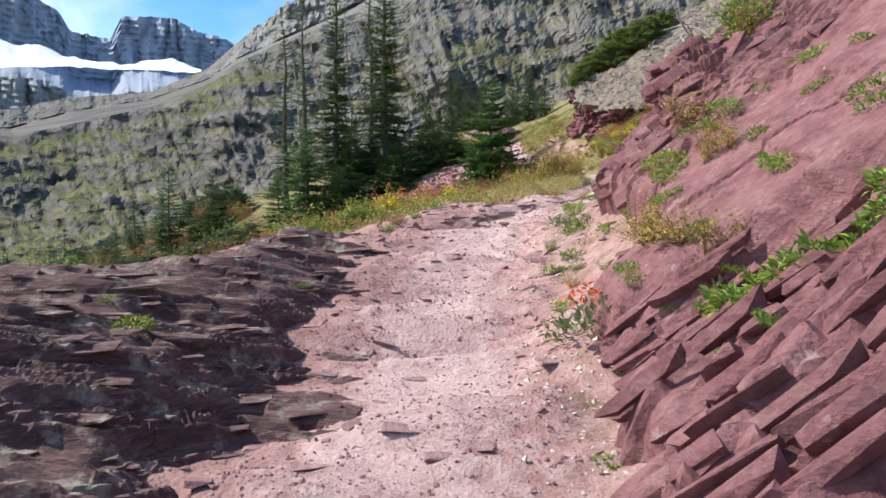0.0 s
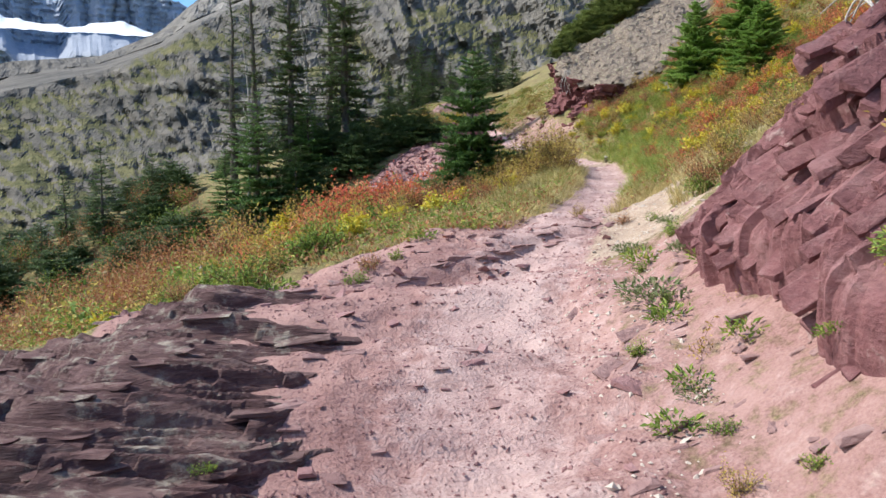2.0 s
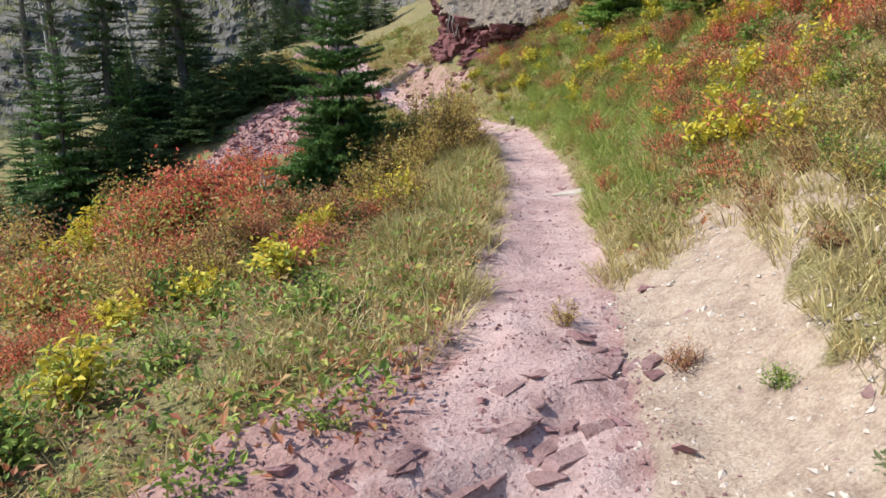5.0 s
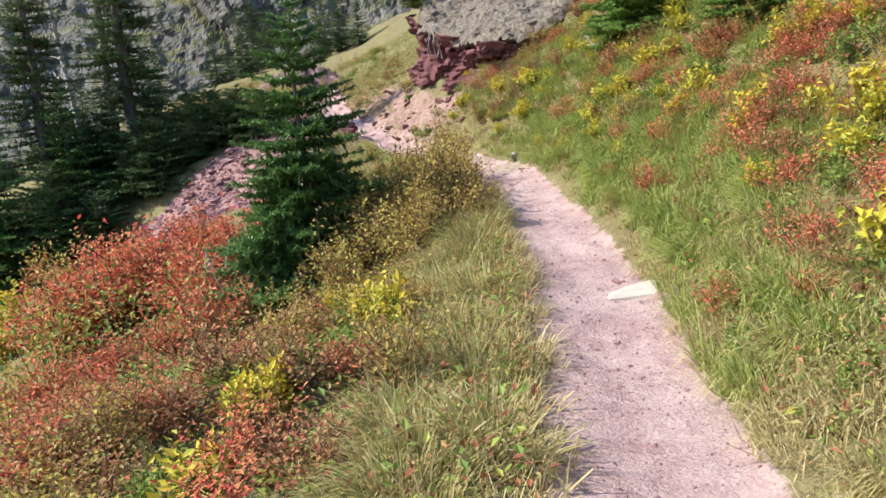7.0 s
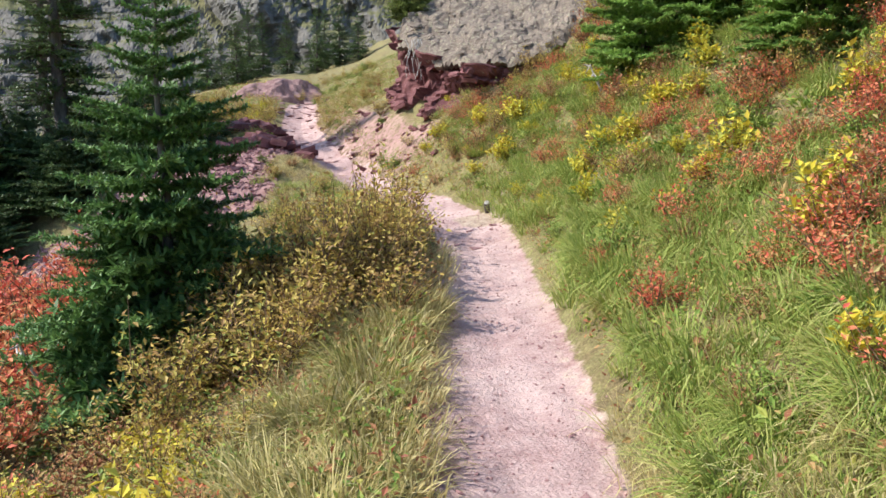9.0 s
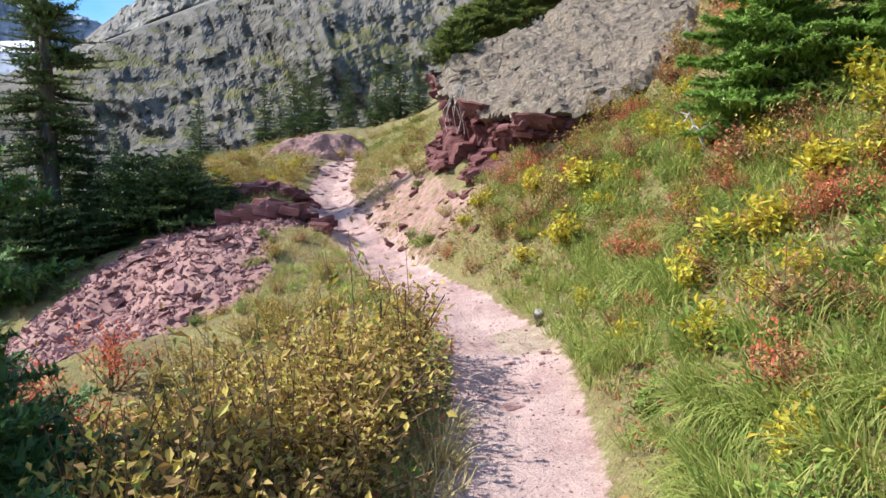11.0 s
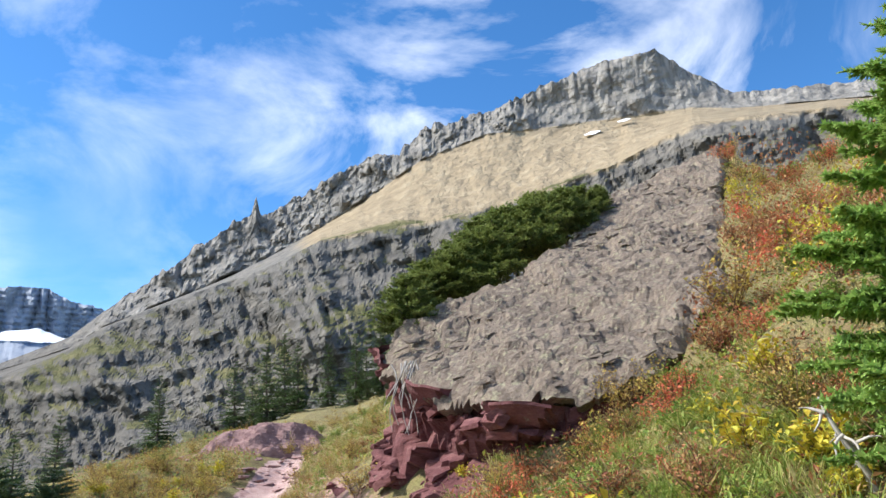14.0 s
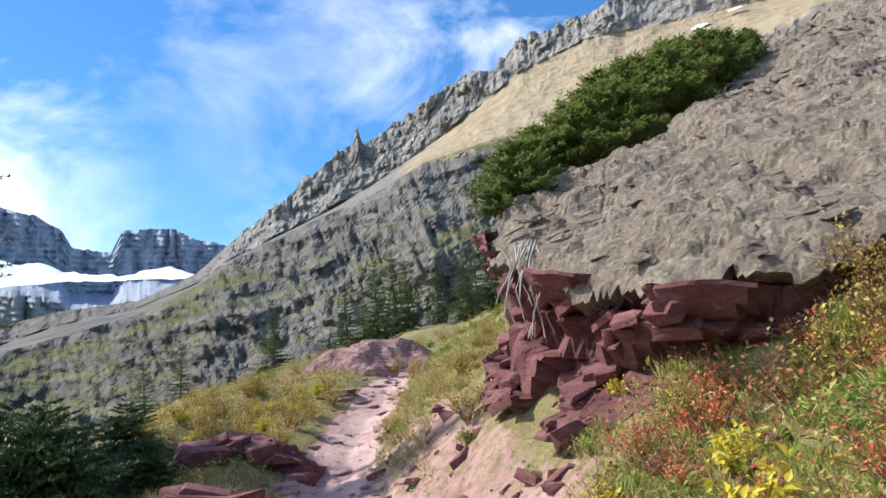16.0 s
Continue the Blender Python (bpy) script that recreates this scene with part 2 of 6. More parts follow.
def ground_material():
    m, n, l, b = nodes_of("mountain_soil")
    pos = n.new("ShaderNodeNewGeometry").outputs["Position"]
    coarse, mid, fine = tex(n, l, pos, 1.3, 6, 0.6), tex(n, l, pos, 9, 8, 0.65), tex(n, l, pos, 70, 5, 0.7)
    vor = n.new("ShaderNodeTexVoronoi")
    vor.inputs["Scale"].default_value = 38
    l.new(pos, vor.inputs["Vector"])
    gravel = ramp(n, l, mid, [(0.3, (0.27, 0.15, 0.14)), (0.5, (0.45, 0.295, 0.275)), (0.7, (0.57, 0.42, 0.39))])
    gravel = blend(n, l, 0.45, gravel, ramp(n, l, fine, [(0.32, (0.17, 0.085, 0.085)), (0.6, (0.55, 0.41, 0.375))]))
    gravel = blend(n, l, ramp(n, l, coarse, [(0.42, (0, 0, 0)), (0.62, (1, 1, 1))]), gravel, blend(n, l, 0.5, gravel, (0.62, 0.47, 0.43)))
    worn = maths(n, l, "ADD", fac_attr(n, "worn"), maths(n, l, "MULTIPLY", maths(n, l, "SUBTRACT", mid, 0.5), 1.4))
    gravel = blend(n, l, ramp(n, l, worn, [(0.25, (1, 1, 1)), (0.7, (0, 0, 0))]), gravel, blend(n, l, 1.0, gravel, (0.78, 0.67, 0.65), "MULTIPLY"))
    soil = ramp(n, l, mid, [(0.34, (0.07, 0.055, 0.028)), (0.5, (0.16, 0.125, 0.06)), (0.66, (0.27, 0.215, 0.105))])
    soil = blend(n, l, ramp(n, l, tex(n, l, pos, 3.2, 7, 0.7), [(0.42, (0, 0, 0)), (0.58, (1, 1, 1))]), soil, ramp(n, l, fine, [(0.35, (0.1, 0.11, 0.035)), (0.6, (0.27, 0.27, 0.1))]))
    soil = blend(n, l, 0.35, soil, ramp(n, l, fine, [(0.35, (0.06, 0.04, 0.025)), (0.65, (0.45, 0.35, 0.19))]))
    sand = ramp(n, l, mid, [(0.3, (0.22, 0.15, 0.115)), (0.5, (0.4, 0.305, 0.23)), (0.72, (0.54, 0.44, 0.345))])
    sand = blend(n, l, 0.35, sand, ramp(n, l, fine, [(0.35, (0.16, 0.1, 0.08)), (0.6, (0.6, 0.49, 0.38))]))
    broken = maths(n, l, "SUBTRACT", mid, 0.5)
    edge = maths(n, l, "ADD", fac_attr(n, "path"), maths(n, l, "MULTIPLY", broken, 0.9))
    col = blend(n, l, ramp(n, l, edge, [(0.4, (0, 0, 0)), (0.6, (1, 1, 1))]), soil, gravel)
    edge2 = maths(n, l, "ADD", fac_attr(n, "sand"), maths(n, l, "MULTIPLY", broken, 0.9))
    col = blend(n, l, ramp(n, l, edge2, [(0.4, (0, 0, 0)), (0.6, (1, 1, 1))]), col, sand)
    l.new(col, b.inputs["Base Color"])
    b.inputs["Roughness"].default_value = 0.95
    b.inputs["Specular IOR Level"].default_value = 0.15
    h = maths(n, l, "ADD", maths(n, l, "MULTIPLY", mid, 1.2), maths(n, l, "ADD", maths(n, l, "MULTIPLY", fine, 0.5), maths(n, l, "MULTIPLY", vor.outputs["Distance"], -0.25)))
    bump(n, l, b, h, 0.9, 0.024)
    return m


M_GROUND = ground_material()


def mountain_material():
    m, n, l, b = nodes_of("mountain_rock")
    g = n.new("ShaderNodeNewGeometry")
    pos = g.outputs["Position"]
    big, mid = tex(n, l, pos, 0.012, 8, 0.6), tex(n, l, pos, 0.07, 9, 0.65)
    beds = tex(n, l, pos, 0.03, 7, 0.6, (0.25, 0.25, 6))
    streak = tex(n, l, pos, 0.05, 6, 0.6, (2.5, 2.5, 0.25))
    grey = ramp(n, l, beds, [(0.34, (0.064, 0.062, 0.06)), (0.5, (0.126, 0.119, 0.106)), (0.66, (0.22, 0.2, 0.17))])
    grey = blend(n, l, 0.45, grey, ramp(n, l, mid, [(0.35, (0.052, 0.052, 0.052)), (0.65, (0.25, 0.235, 0.205))]))
    pale = ramp(n, l, streak, [(0.3, (0.15, 0.147, 0.142)), (0.5, (0.275, 0.265, 0.245)), (0.7, (0.41, 0.39, 0.355))])
    tan = ramp(n, l, mid, [(0.3, (0.27, 0.22, 0.15)), (0.55, (0.38, 0.31, 0.21)), (0.75, (0.45, 0.38, 0.27))])
    grass = ramp(n, l, mid, [(0.35, (0.08, 0.088, 0.038)), (0.55, (0.16, 0.155, 0.075)), (0.75, (0.25, 0.22, 0.115))])
    up = n.new("ShaderNodeSeparateXYZ")
    l.new(g.outputs["Normal"], up.inputs[0])
    col = blend(n, l, fac_attr(n, "pale"), grey, pale)
    wob = maths(n, l, "MULTIPLY", maths(n, l, "SUBTRACT", mid, 0.5), 0.8)
    ta = maths(n, l, "ADD", fac_attr(n, "talus"), wob)
    col = blend(n, l, ramp(n, l, ta, [(0.4, (0, 0, 0)), (0.6, (1, 1, 1))]), col, tan)
    gr = maths(n, l, "ADD", maths(n, l, "ADD", fac_attr(n, "meadow"), maths(n, l, "MULTIPLY", maths(n, l, "SUBTRACT", up.outputs["Z"], 0.72), 1.6)), maths(n, l, "MULTIPLY", maths(n, l, "SUBTRACT", big, 0.5), 1.6))
    gr = maths(n, l, "ADD", gr, wob)
    col = blend(n, l, ramp(n, l, gr, [(0.42, (0, 0, 0)), (0.62, (1, 1, 1))]), col, grass)
    l.new(col, b.inputs["Base Color"])
    b.inputs["Roughness"].default_value = 0.95
    b.inputs["Specular IOR Level"].default_value = 0.1
    bump(n, l, b, maths(n, l, "ADD", maths(n, l, "ADD", mid, maths(n, l, "MULTIPLY", beds, 0.7)), maths(n, l, "MULTIPLY", streak, 0.6)), 0.8, 8.0)
    return m


M_MOUNTAIN = mountain_material()


def plain_material(name, a, b_, scale, rough=0.8, relief=0.01, stretch=None):
    m, n, l, b = nodes_of(name)
    pos = n.new("ShaderNodeTexCoord").outputs["Object"]
    f = tex(n, l, pos, scale, 7, 0.65, stretch)
    l.new(ramp(n, l, f, [(0.3, a), (0.7, b_)]), b.inputs["Base Color"])
    b.inputs["Roughness"].default_value = rough
    b.inputs["Specular IOR Level"].default_value = 0.2
    bump(n, l, b, f, 0.8, relief)
    return m


# pale grey rock; the blue of distant haze is mixed into its colour
M_FAR = rock_material("far_haze_tinted_rock", (0.22, 0.26, 0.33), (0.33, 0.38, 0.46), (0.4, 0.45, 0.53), (0.36, 0.4, 0.47), 0.0, scale=0.006, relief=2.5, stretch=(1.6, 1.6, 1.0))
M_SNOW = plain_material("old_snow", (0.75, 0.8, 0.86), (0.9, 0.92, 0.95), 0.02, 0.7, 2.0)
M_BARK = plain_material("grey_bark", (0.06, 0.05, 0.042), (0.2, 0.175, 0.15), 14, 0.9, 0.02, (1, 1, 0.25))
M_DEAD = plain_material("bleached_wood", (0.27, 0.25, 0.23), (0.55, 0.52, 0.48), 18, 0.8, 0.01, (1, 1, 0.2))
M_STEM = plain_material("brown_stem", (0.09, 0.055, 0.035), (0.2, 0.13, 0.08), 30, 0.8, 0.004)
M_NEEDLE = leaf_material("fir_needles", [(0, (0.05, 0.09, 0.035)), (0.5, (0.105, 0.17, 0.06)), (1, (0.19, 0.26, 0.09))], 0.5, 0.15)
M_NEEDLE_FRESH = leaf_material("young_fir_needles", [(0, (0.12, 0.22, 0.05)), (0.5, (0.26, 0.42, 0.1)), (1, (0.44, 0.58, 0.17))], 0.5, 0.36)
M_NEEDLE_MID = leaf_material("green_fir_needles", [(0, (0.06, 0.125, 0.035)), (0.5, (0.125, 0.24, 0.065)), (1, (0.24, 0.37, 0.11))], 0.5, 0.2)
M_JUNIPER = leaf_material("juniper_needles", [(0, (0.1, 0.14, 0.04)), (0.5, (0.21, 0.27, 0.075)), (1, (0.36, 0.4, 0.13))], 0.55, 0.4)
M_RED = leaf_material("red_leaves", [(0, (0.42, 0.06, 0.045)), (0.35, (0.68, 0.15, 0.09)), (0.65, (0.7, 0.27, 0.12)), (0.85, (0.5, 0.32, 0.12)), (1, (0.24, 0.26, 0.08))])
M_RUSSET = leaf_material("russet_leaves", [(0, (0.2, 0.07, 0.04)), (0.35, (0.38, 0.14, 0.07)), (0.65, (0.48, 0.28, 0.12)), (0.85, (0.4, 0.34, 0.13)), (1, (0.22, 0.26, 0.08))])
M_YELLOW = leaf_material("yellow_leaves", [(0, (0.42, 0.3, 0.04)), (0.4, (0.64, 0.52, 0.05)), (0.7, (0.56, 0.54, 0.08)), (1, (0.24, 0.31, 0.06))])
M_GOLD = leaf_material("golden_brown_leaves", [(0, (0.22, 0.13, 0.05)), (0.3, (0.4, 0.25, 0.09)), (0.55, (0.5, 0.37, 0.1)), (0.75, (0.6, 0.48, 0.11)), (0.9, (0.33, 0.36, 0.09)), (1, (0.19, 0.25, 0.06))])
M_GREEN = leaf_material("green_leaves", [(0, (0.1, 0.17, 0.035)), (0.5, (0.2, 0.3, 0.055)), (0.8, (0.33, 0.4, 0.08)), (1, (0.5, 0.45, 0.1))])
M_PALEGREEN = leaf_material("pale_green_leaves", [(0, (0.1, 0.14, 0.055)), (0.5, (0.18, 0.225, 0.095)), (1, (0.29, 0.31, 0.16))])
M_ORANGE = leaf_material("orange_petals", [(0, (0.6, 0.1, 0.03)), (1, (0.75, 0.25, 0.08))])
M_GRASS = leaf_material("green_grass", [(0, (0.13, 0.21, 0.035)), (0.45, (0.29, 0.36, 0.075)), (0.8, (0.45, 0.46, 0.13)), (1, (0.6, 0.54, 0.24))])
M_DRY = leaf_material("dry_grass", [(0, (0.26, 0.21, 0.08)), (0.4, (0.5, 0.41, 0.18)), (0.75, (0.64, 0.54, 0.28)), (1, (0.34, 0.38, 0.11))])

M_OLIVE = leaf_material("olive_grass", [(0, (0.16, 0.17, 0.04)), (0.35, (0.32, 0.29, 0.09)), (0.7, (0.5, 0.42, 0.17)), (1, (0.62, 0.53, 0.28))])

# ---- land ----
# the middle of the trail: y, x, z
TRAIL = np.array([
    (-12, -0.3, -1.3), (-4, -0.25, -0.5), (0, -0.2, 0.0), (2.7, -0.15, 0.42), (5, 0.0, 0.76), (7, 0.3, 1.04), (9.3, 1.15, 1.38),
    (11, 1.85, 1.5), (13.5, 2.75, 1.64), (16.3, 3.5, 1.78), (18.8, 4.1, 1.93), (20.2, 4.3, 2.02), (21.6, 4.15, 2.08), (23.8, 3.7, 2.2),
    (26, 3.2, 2.45), (28, 2.85, 2.85), (30, 2.85, 3.15), (32, 2.95, 3.48), (34, 3.1, 3.85), (36, 3.4, 4.3), (38, 3.7, 4.75), (44, 4.2, 5.3), (48, 4.6, 5.7), (60, 5, 7.0), (70, 5, 7.9), (100, 6, 8.5)])
# heights over the trail at fixed distances to its right and left, station by station along y
STATION = np.array([-4, 2, 5, 7, 9.3, 13, 17, 20, 23, 26, 29, 33, 37, 46.0])
RIGHT_U = np.array([0.0, 0.45, 1.0, 2.0, 4.0, 10.0, 40.0])
RIGHT_H = np.array([
    (0, .03, .3, 1.2, 3.1, 7, 20), (0, .04, .22, 1.0, 2.9, 7, 20), (0, .04, .25, 1.0, 2.7, 7, 20), (0, .05, .3, 1.0, 2.4, 6, 19),
    (0, .05, .3, .9, 2.0, 5.2, 18), (0, .03, .36, 1.0, 2.2, 5.6, 18), (0, .05, .45, 1.2, 2.5, 5.9, 18), (0, .06, .6, 1.42, 2.75, 6, 18),
    (0, .06, .75, 1.72, 2.9, 6.2, 18), (0, .1, .6, 1.4, 2.5, 5.6, 18), (0, .15, .6, 1.3, 2.5, 5.8, 18), (0, .2, .5, 1.0, 2.3, 5.6, 17),
    (0, .1, .3, .7, 1.8, 4.6, 15), (0, .1, .3, .7, 1.6, 4, 14)])
LEFT_U = np.array([0.0, 0.45, 1.0, 2.5, 6.0, 15.0, 60.0])
LEFT_H = np.array([
    (0, 0, .0, .05, -.7, -5, -30), (0, 0, .0, .0, -.9, -5.5, -30), (0, 0, .0, -.1, -1.1, -6, -30), (0, 0, .0, -.15, -1.4, -6, -30),
    (0, 0, -.02, -.25, -1.7, -6, -30), (0, .03, .02, -.45, -1.7, -6, -30), (0, .03, -.03, -.6, -1.7, -5.4, -28), (0, .02, -.08, -.65, -1.7, -5.0, -28),
    (0, .03, -.02, -.45, -1.6, -5.2, -28), (0, .1, .35, .3, -1.3, -5, -27), (0, .06, .25, .3, -.7, -4, -27), (0, .06, .16, .12, -.8, -3.6, -27),
    (0, .05, .05, -.2, -1.0, -3.6, -26), (0, 0, 0, -.2, -1.2, -4, -26)])


# the great tilted slab: its plane and its outline
def slab_z(x, y):
    return -8.97 + 0.2745 * x + 0.4856 * y


SLAB_EDGE = [(4.55, 26.3), (5.1, 25.2), (5.45, 24.65), (6.0, 24.1), (7.1, 24.0), (8.5, 25.2), (10.2, 27.9), (12.2, 30.8), (14.5, 34.5), (12.4, 33.4), (10.6, 32.2), (9.4, 31.2), (8.5, 29.9), (6.7, 27.8), (5.5, 27.4), (4.85, 27.0)]


def inside_distance(x, y, poly):
    """Signed distance to a closed outline, positive inside."""
    d = np.full(np.shape(x), 1e9)
    inside = np.zeros(np.shape(x), bool)
    for (x0, y0), (x1, y1) in zip(poly, poly[1:] + poly[:1]):
        t = np.clip(((x - x0) * (x1 - x0) + (y - y0) * (y1 - y0)) / ((x1 - x0) ** 2 + (y1 - y0) ** 2), 0, 1)
        d = np.minimum(d, np.hypot(x - x0 - t * (x1 - x0), y - y0 - t * (y1 - y0)))
        cross = ((y0 > y) != (y1 > y)) & (x < (x1 - x0) * (y - y0) / (y1 - y0 + 1e-12) + x0)
        inside = inside ^ cross
    return np.where(inside, d, -d)


def trail_x(y):
    return np.interp(y, TRAIL[:, 0], TRAIL[:, 1])


def trail_z(y):
    return np.interp(y, TRAIL[:, 0], TRAIL[:, 2])


def station_height(u, y, us, table):
    k = np.clip(np.interp(y, STATION, np.arange(len(STATION))), 0, len(STATION) - 1.001)
    i = np.floor(k).astype(int)
    f = k - i
    f = f * f * (3 - 2 * f)
    out = np.zeros(np.shape(u))
    for j in range(len(us) - 1):
        inside = (u >= us[j]) & ((u < us[j + 1]) | (j == len(us) - 2))
        w = (u - us[j]) / (us[j + 1] - us[j])
        lo = table[i, j] * (1 - f) + table[i + 1, j] * f
        hi = table[i, j + 1] * (1 - f) + table[i + 1, j + 1] * f
        out = np.where(inside, lo * (1 - w) + hi * w, out)
    return out


def path_mask(u, y):
    """1 on the worn trail; wide and bare on the first rock shelf."""
    wl = np.interp(y, [0, 6, 7.5, 8.5, 9.3, 9.9, 11, 20, 21.5, 24, 30, 34.5, 35.6], [1.3, 2.2, 2.7, 1.9, 0.85, 0.5, 0.43, 0.42, 0.45, 0.45, 0.48, 0.45, -0.3])
    wr = np.interp(y, [0, 6, 8.5, 9.8, 11, 20, 21.5, 24, 30, 34.5, 35.6], [0.7, 0.65, 0.6, 0.5, 0.42, 0.42, 0.4, 0.42, 0.45, 0.4, -0.3])
    return np.where(u < 0, 1 - smooth(wl - 0.1, wl + 0.14, -u), 1 - smooth(wr - 0.1, wr + 0.14, u))


SCREE_EDGE = [(2.3, 26.5), (0.7, 27.0), (-1.2, 25.2), (-3.2, 23.2), (-5.0, 20.8), (-3.8, 19.8), (-1.6, 21.4), (0.6, 22.7), (2.0, 24.2)]


def scree_mask(u, y):
    x = u + trail_x(y)
    return smooth(-0.25, 0.25, inside_distance(x, y, SCREE_EDGE) + 0.3 * fbm(x * 0.8, y * 0.8, 0, 2, 15))


def land(x, y, detail=True):
    x, y = np.asarray(x, float), np.asarray(y, float)
    u = x - trail_x(y)
    side = np.where(u >= 0, station_height(np.maximum(u, 0), y, RIGHT_U, RIGHT_H), station_height(np.maximum(-u, 0), y, LEFT_U, LEFT_H))
    z = trail_z(y) + side
    p = path_mask(u, y)
    far = smooth(0.4, 3.0, np.abs(u))
    z = z + far * 0.22 * fbm(x * 0.45, y * 0.45, 0, 3, 3)
    z = z + smooth(10, 40, np.abs(u)) * 1.6 * fbm(x * 0.06, y * 0.06, 0, 4, 11)
    # the grey slab lies in the slope: the soil stays under it and meets its lower edge
    d = inside_distance(x, y, SLAB_EDGE)
    zs = slab_z(x, y)
    near = (1 - smooth(0.0, 1.3, -d)) * smooth(5.0, 5.8, x) * (1 - smooth(-0.2, 0.6, y - 28.6 - 0.9 * (x - 8.0)))
    z = np.where(d > 0, np.minimum(z, zs - 0.05 - 0.25 * smooth(0.1, 0.5, d)), z * (1 - near) + (zs - 0.02 - 0.75 * smooth(7.5, 5.5, x)) * near)
    if detail:
        z = z + (0.05 + 0.02 * far) * fbm(x * 1.3, y * 1.3, 0, 3, 5) * (1 - 0.5 * p)
        # worn ledges across the bare trail
        rough = p * (1 - smooth(9.6, 10.6, y)) + p * smooth(22, 24, y)
        z = z + rough * (terrace(0.09 * fbm(x * 0.7, y * 1.9, 0, 3, 23) + 0.02 * y, 0.035, 4.0) - 0.02 * y)
        # a low broken step of rock from the shelf across to the bank
        line = 7.35 + 1.75 * np.clip((x + 1.9) / 3.5, 0, 1) ** 1.5 + 0.12 * fbm(x * 1.7, 0.2, 0, 3, 27)
        z = z + 0.075 * smooth(-0.05, 0.12, y - line) * (1 - smooth(0.2, 1.3, y - line)) * smooth(-3.2, -2.2, x) * (1 - smooth(1.2, 1.6, x))
        z = z + 0.012 * fbm(x * 7, y * 7, 0, 3, 31)
        z = z - 0.03 * p * smooth(10.0, 11.0, y) * (1 - smooth(20.5, 22, y))
    return z


def land_at(x, y):
    return float(land(np.array([x]), np.array([y]))[0])


def spaced(stops):
    """Coordinates with a spacing that changes: (from, step) pairs and the end."""
    out = []
    for (a, s), (b, _) in zip(stops, stops[1:]):
        out += list(np.linspace(a, b, max(2, int(round((b - a) / s)) + 1))[:-1])
    return np.array(out + [stops[-1][0]])


def build_ground():
    u = spaced([(-62, 4), (-22, 1.2), (-10, 0.35), (-5, 0.12), (-2.2, 0.045), (2.0, 0.08), (5, 0.2), (10, 0.7), (20, 2.5), (42, 1)])
    y = spaced([(-12, 0.5), (-2, 0.1), (1, 0.05), (12, 0.07), (26, 0.12), (36, 0.4), (48, 2), (100, 1)])
    uu, yy = np.meshgrid(u, y, indexing="ij")
    xx = uu + trail_x(yy)
    zz = land(xx, yy)
    v = np.stack([xx, yy, zz], -1).reshape(-1, 3)
    me = mesh_np("ground", v, grid_faces(len(u), len(y))[:, ::-1], True)
    dirt = (1 - smooth(7.4, 8.3, yy)) * smooth(0.3, 0.6, uu) * (1 - smooth(3.5, 4.5, uu)) * 0.62
    dirt = np.maximum(dirt, 0.55 * smooth(22.5, 24.5, yy) * (1 - smooth(33, 35, yy)) * smooth(0.2, 0.5, uu) * (1 - smooth(1.2, 2.0, uu)))
    attr(me, "path", np.maximum.reduce([path_mask(uu, yy), scree_mask(uu, yy), dirt]))
    attr(me, "worn", np.exp(-(uu / 0.5) ** 2) * (0.9 + 0.3 * smooth(9, 11, yy)) + 0.15 * smooth(0.4, 0.7, uu) * (1 - smooth(8, 9, yy)))
    bank = smooth(7.2, 8.4, yy) * (1 - smooth(10.2, 11.2, yy)) * smooth(0.3, 0.6, uu) * (1 - smooth(1.1, 1.6, uu + 0.45 * fbm(xx * 1.5, yy * 1.5, 0, 3, 71)))
    lower = (1 - smooth(7.2, 8.4, yy)) * smooth(0.4, 0.7, uu) * 0.28
    verge = smooth(10, 11.5, yy) * (1 - smooth(20.5, 22, yy)) * smooth(0.22, 0.34, uu) * (1 - smooth(0.42, 0.7, uu))
    foot = smooth(-0.2, 0.1, uu) * (1 - smooth(0.9, 1.2, uu)) * smooth(19.6, 20.0, yy) * (1 - smooth(20.4, 20.9, yy)) * 0.8
    attr(me, "sand", np.maximum.reduce([bank, lower, 0.4 * verge, foot]))
    put("ground", me, M_GROUND, label="pink gravel footpath and brown soil of a mountain slope", category="ground", kind="structure")


def build_valley():
    r = np.concatenate([[0], np.geomspace(60, 4800, 40)])
    a = np.linspace(0, 2 * math.pi, 121)
    rr, aa = np.meshgrid(r, a, indexing="ij")
    x, y = rr * np.sin(aa), rr * np.cos(aa) + 12
    z = -48 - 10 * smooth(200, 1500, rr) + 4 * fbm(x * 0.01, y * 0.01, 0, 4, 41)
    me = mesh_np("ground", np.stack([x, y, z], -1).reshape(-1, 3), grid_faces(len(r), len(a)), True)
    for nm, val in (("pale", 0), ("talus", 0.1), ("meadow", 0.5)):
        attr(me, nm, np.full(len(me.vertices), val))
    put("ground", me, M_MOUNTAIN, label="grassy and stony valley floor far below the path", category="ground", kind="structure")


EYE_MID = (3.0, 13.0, 3.3)
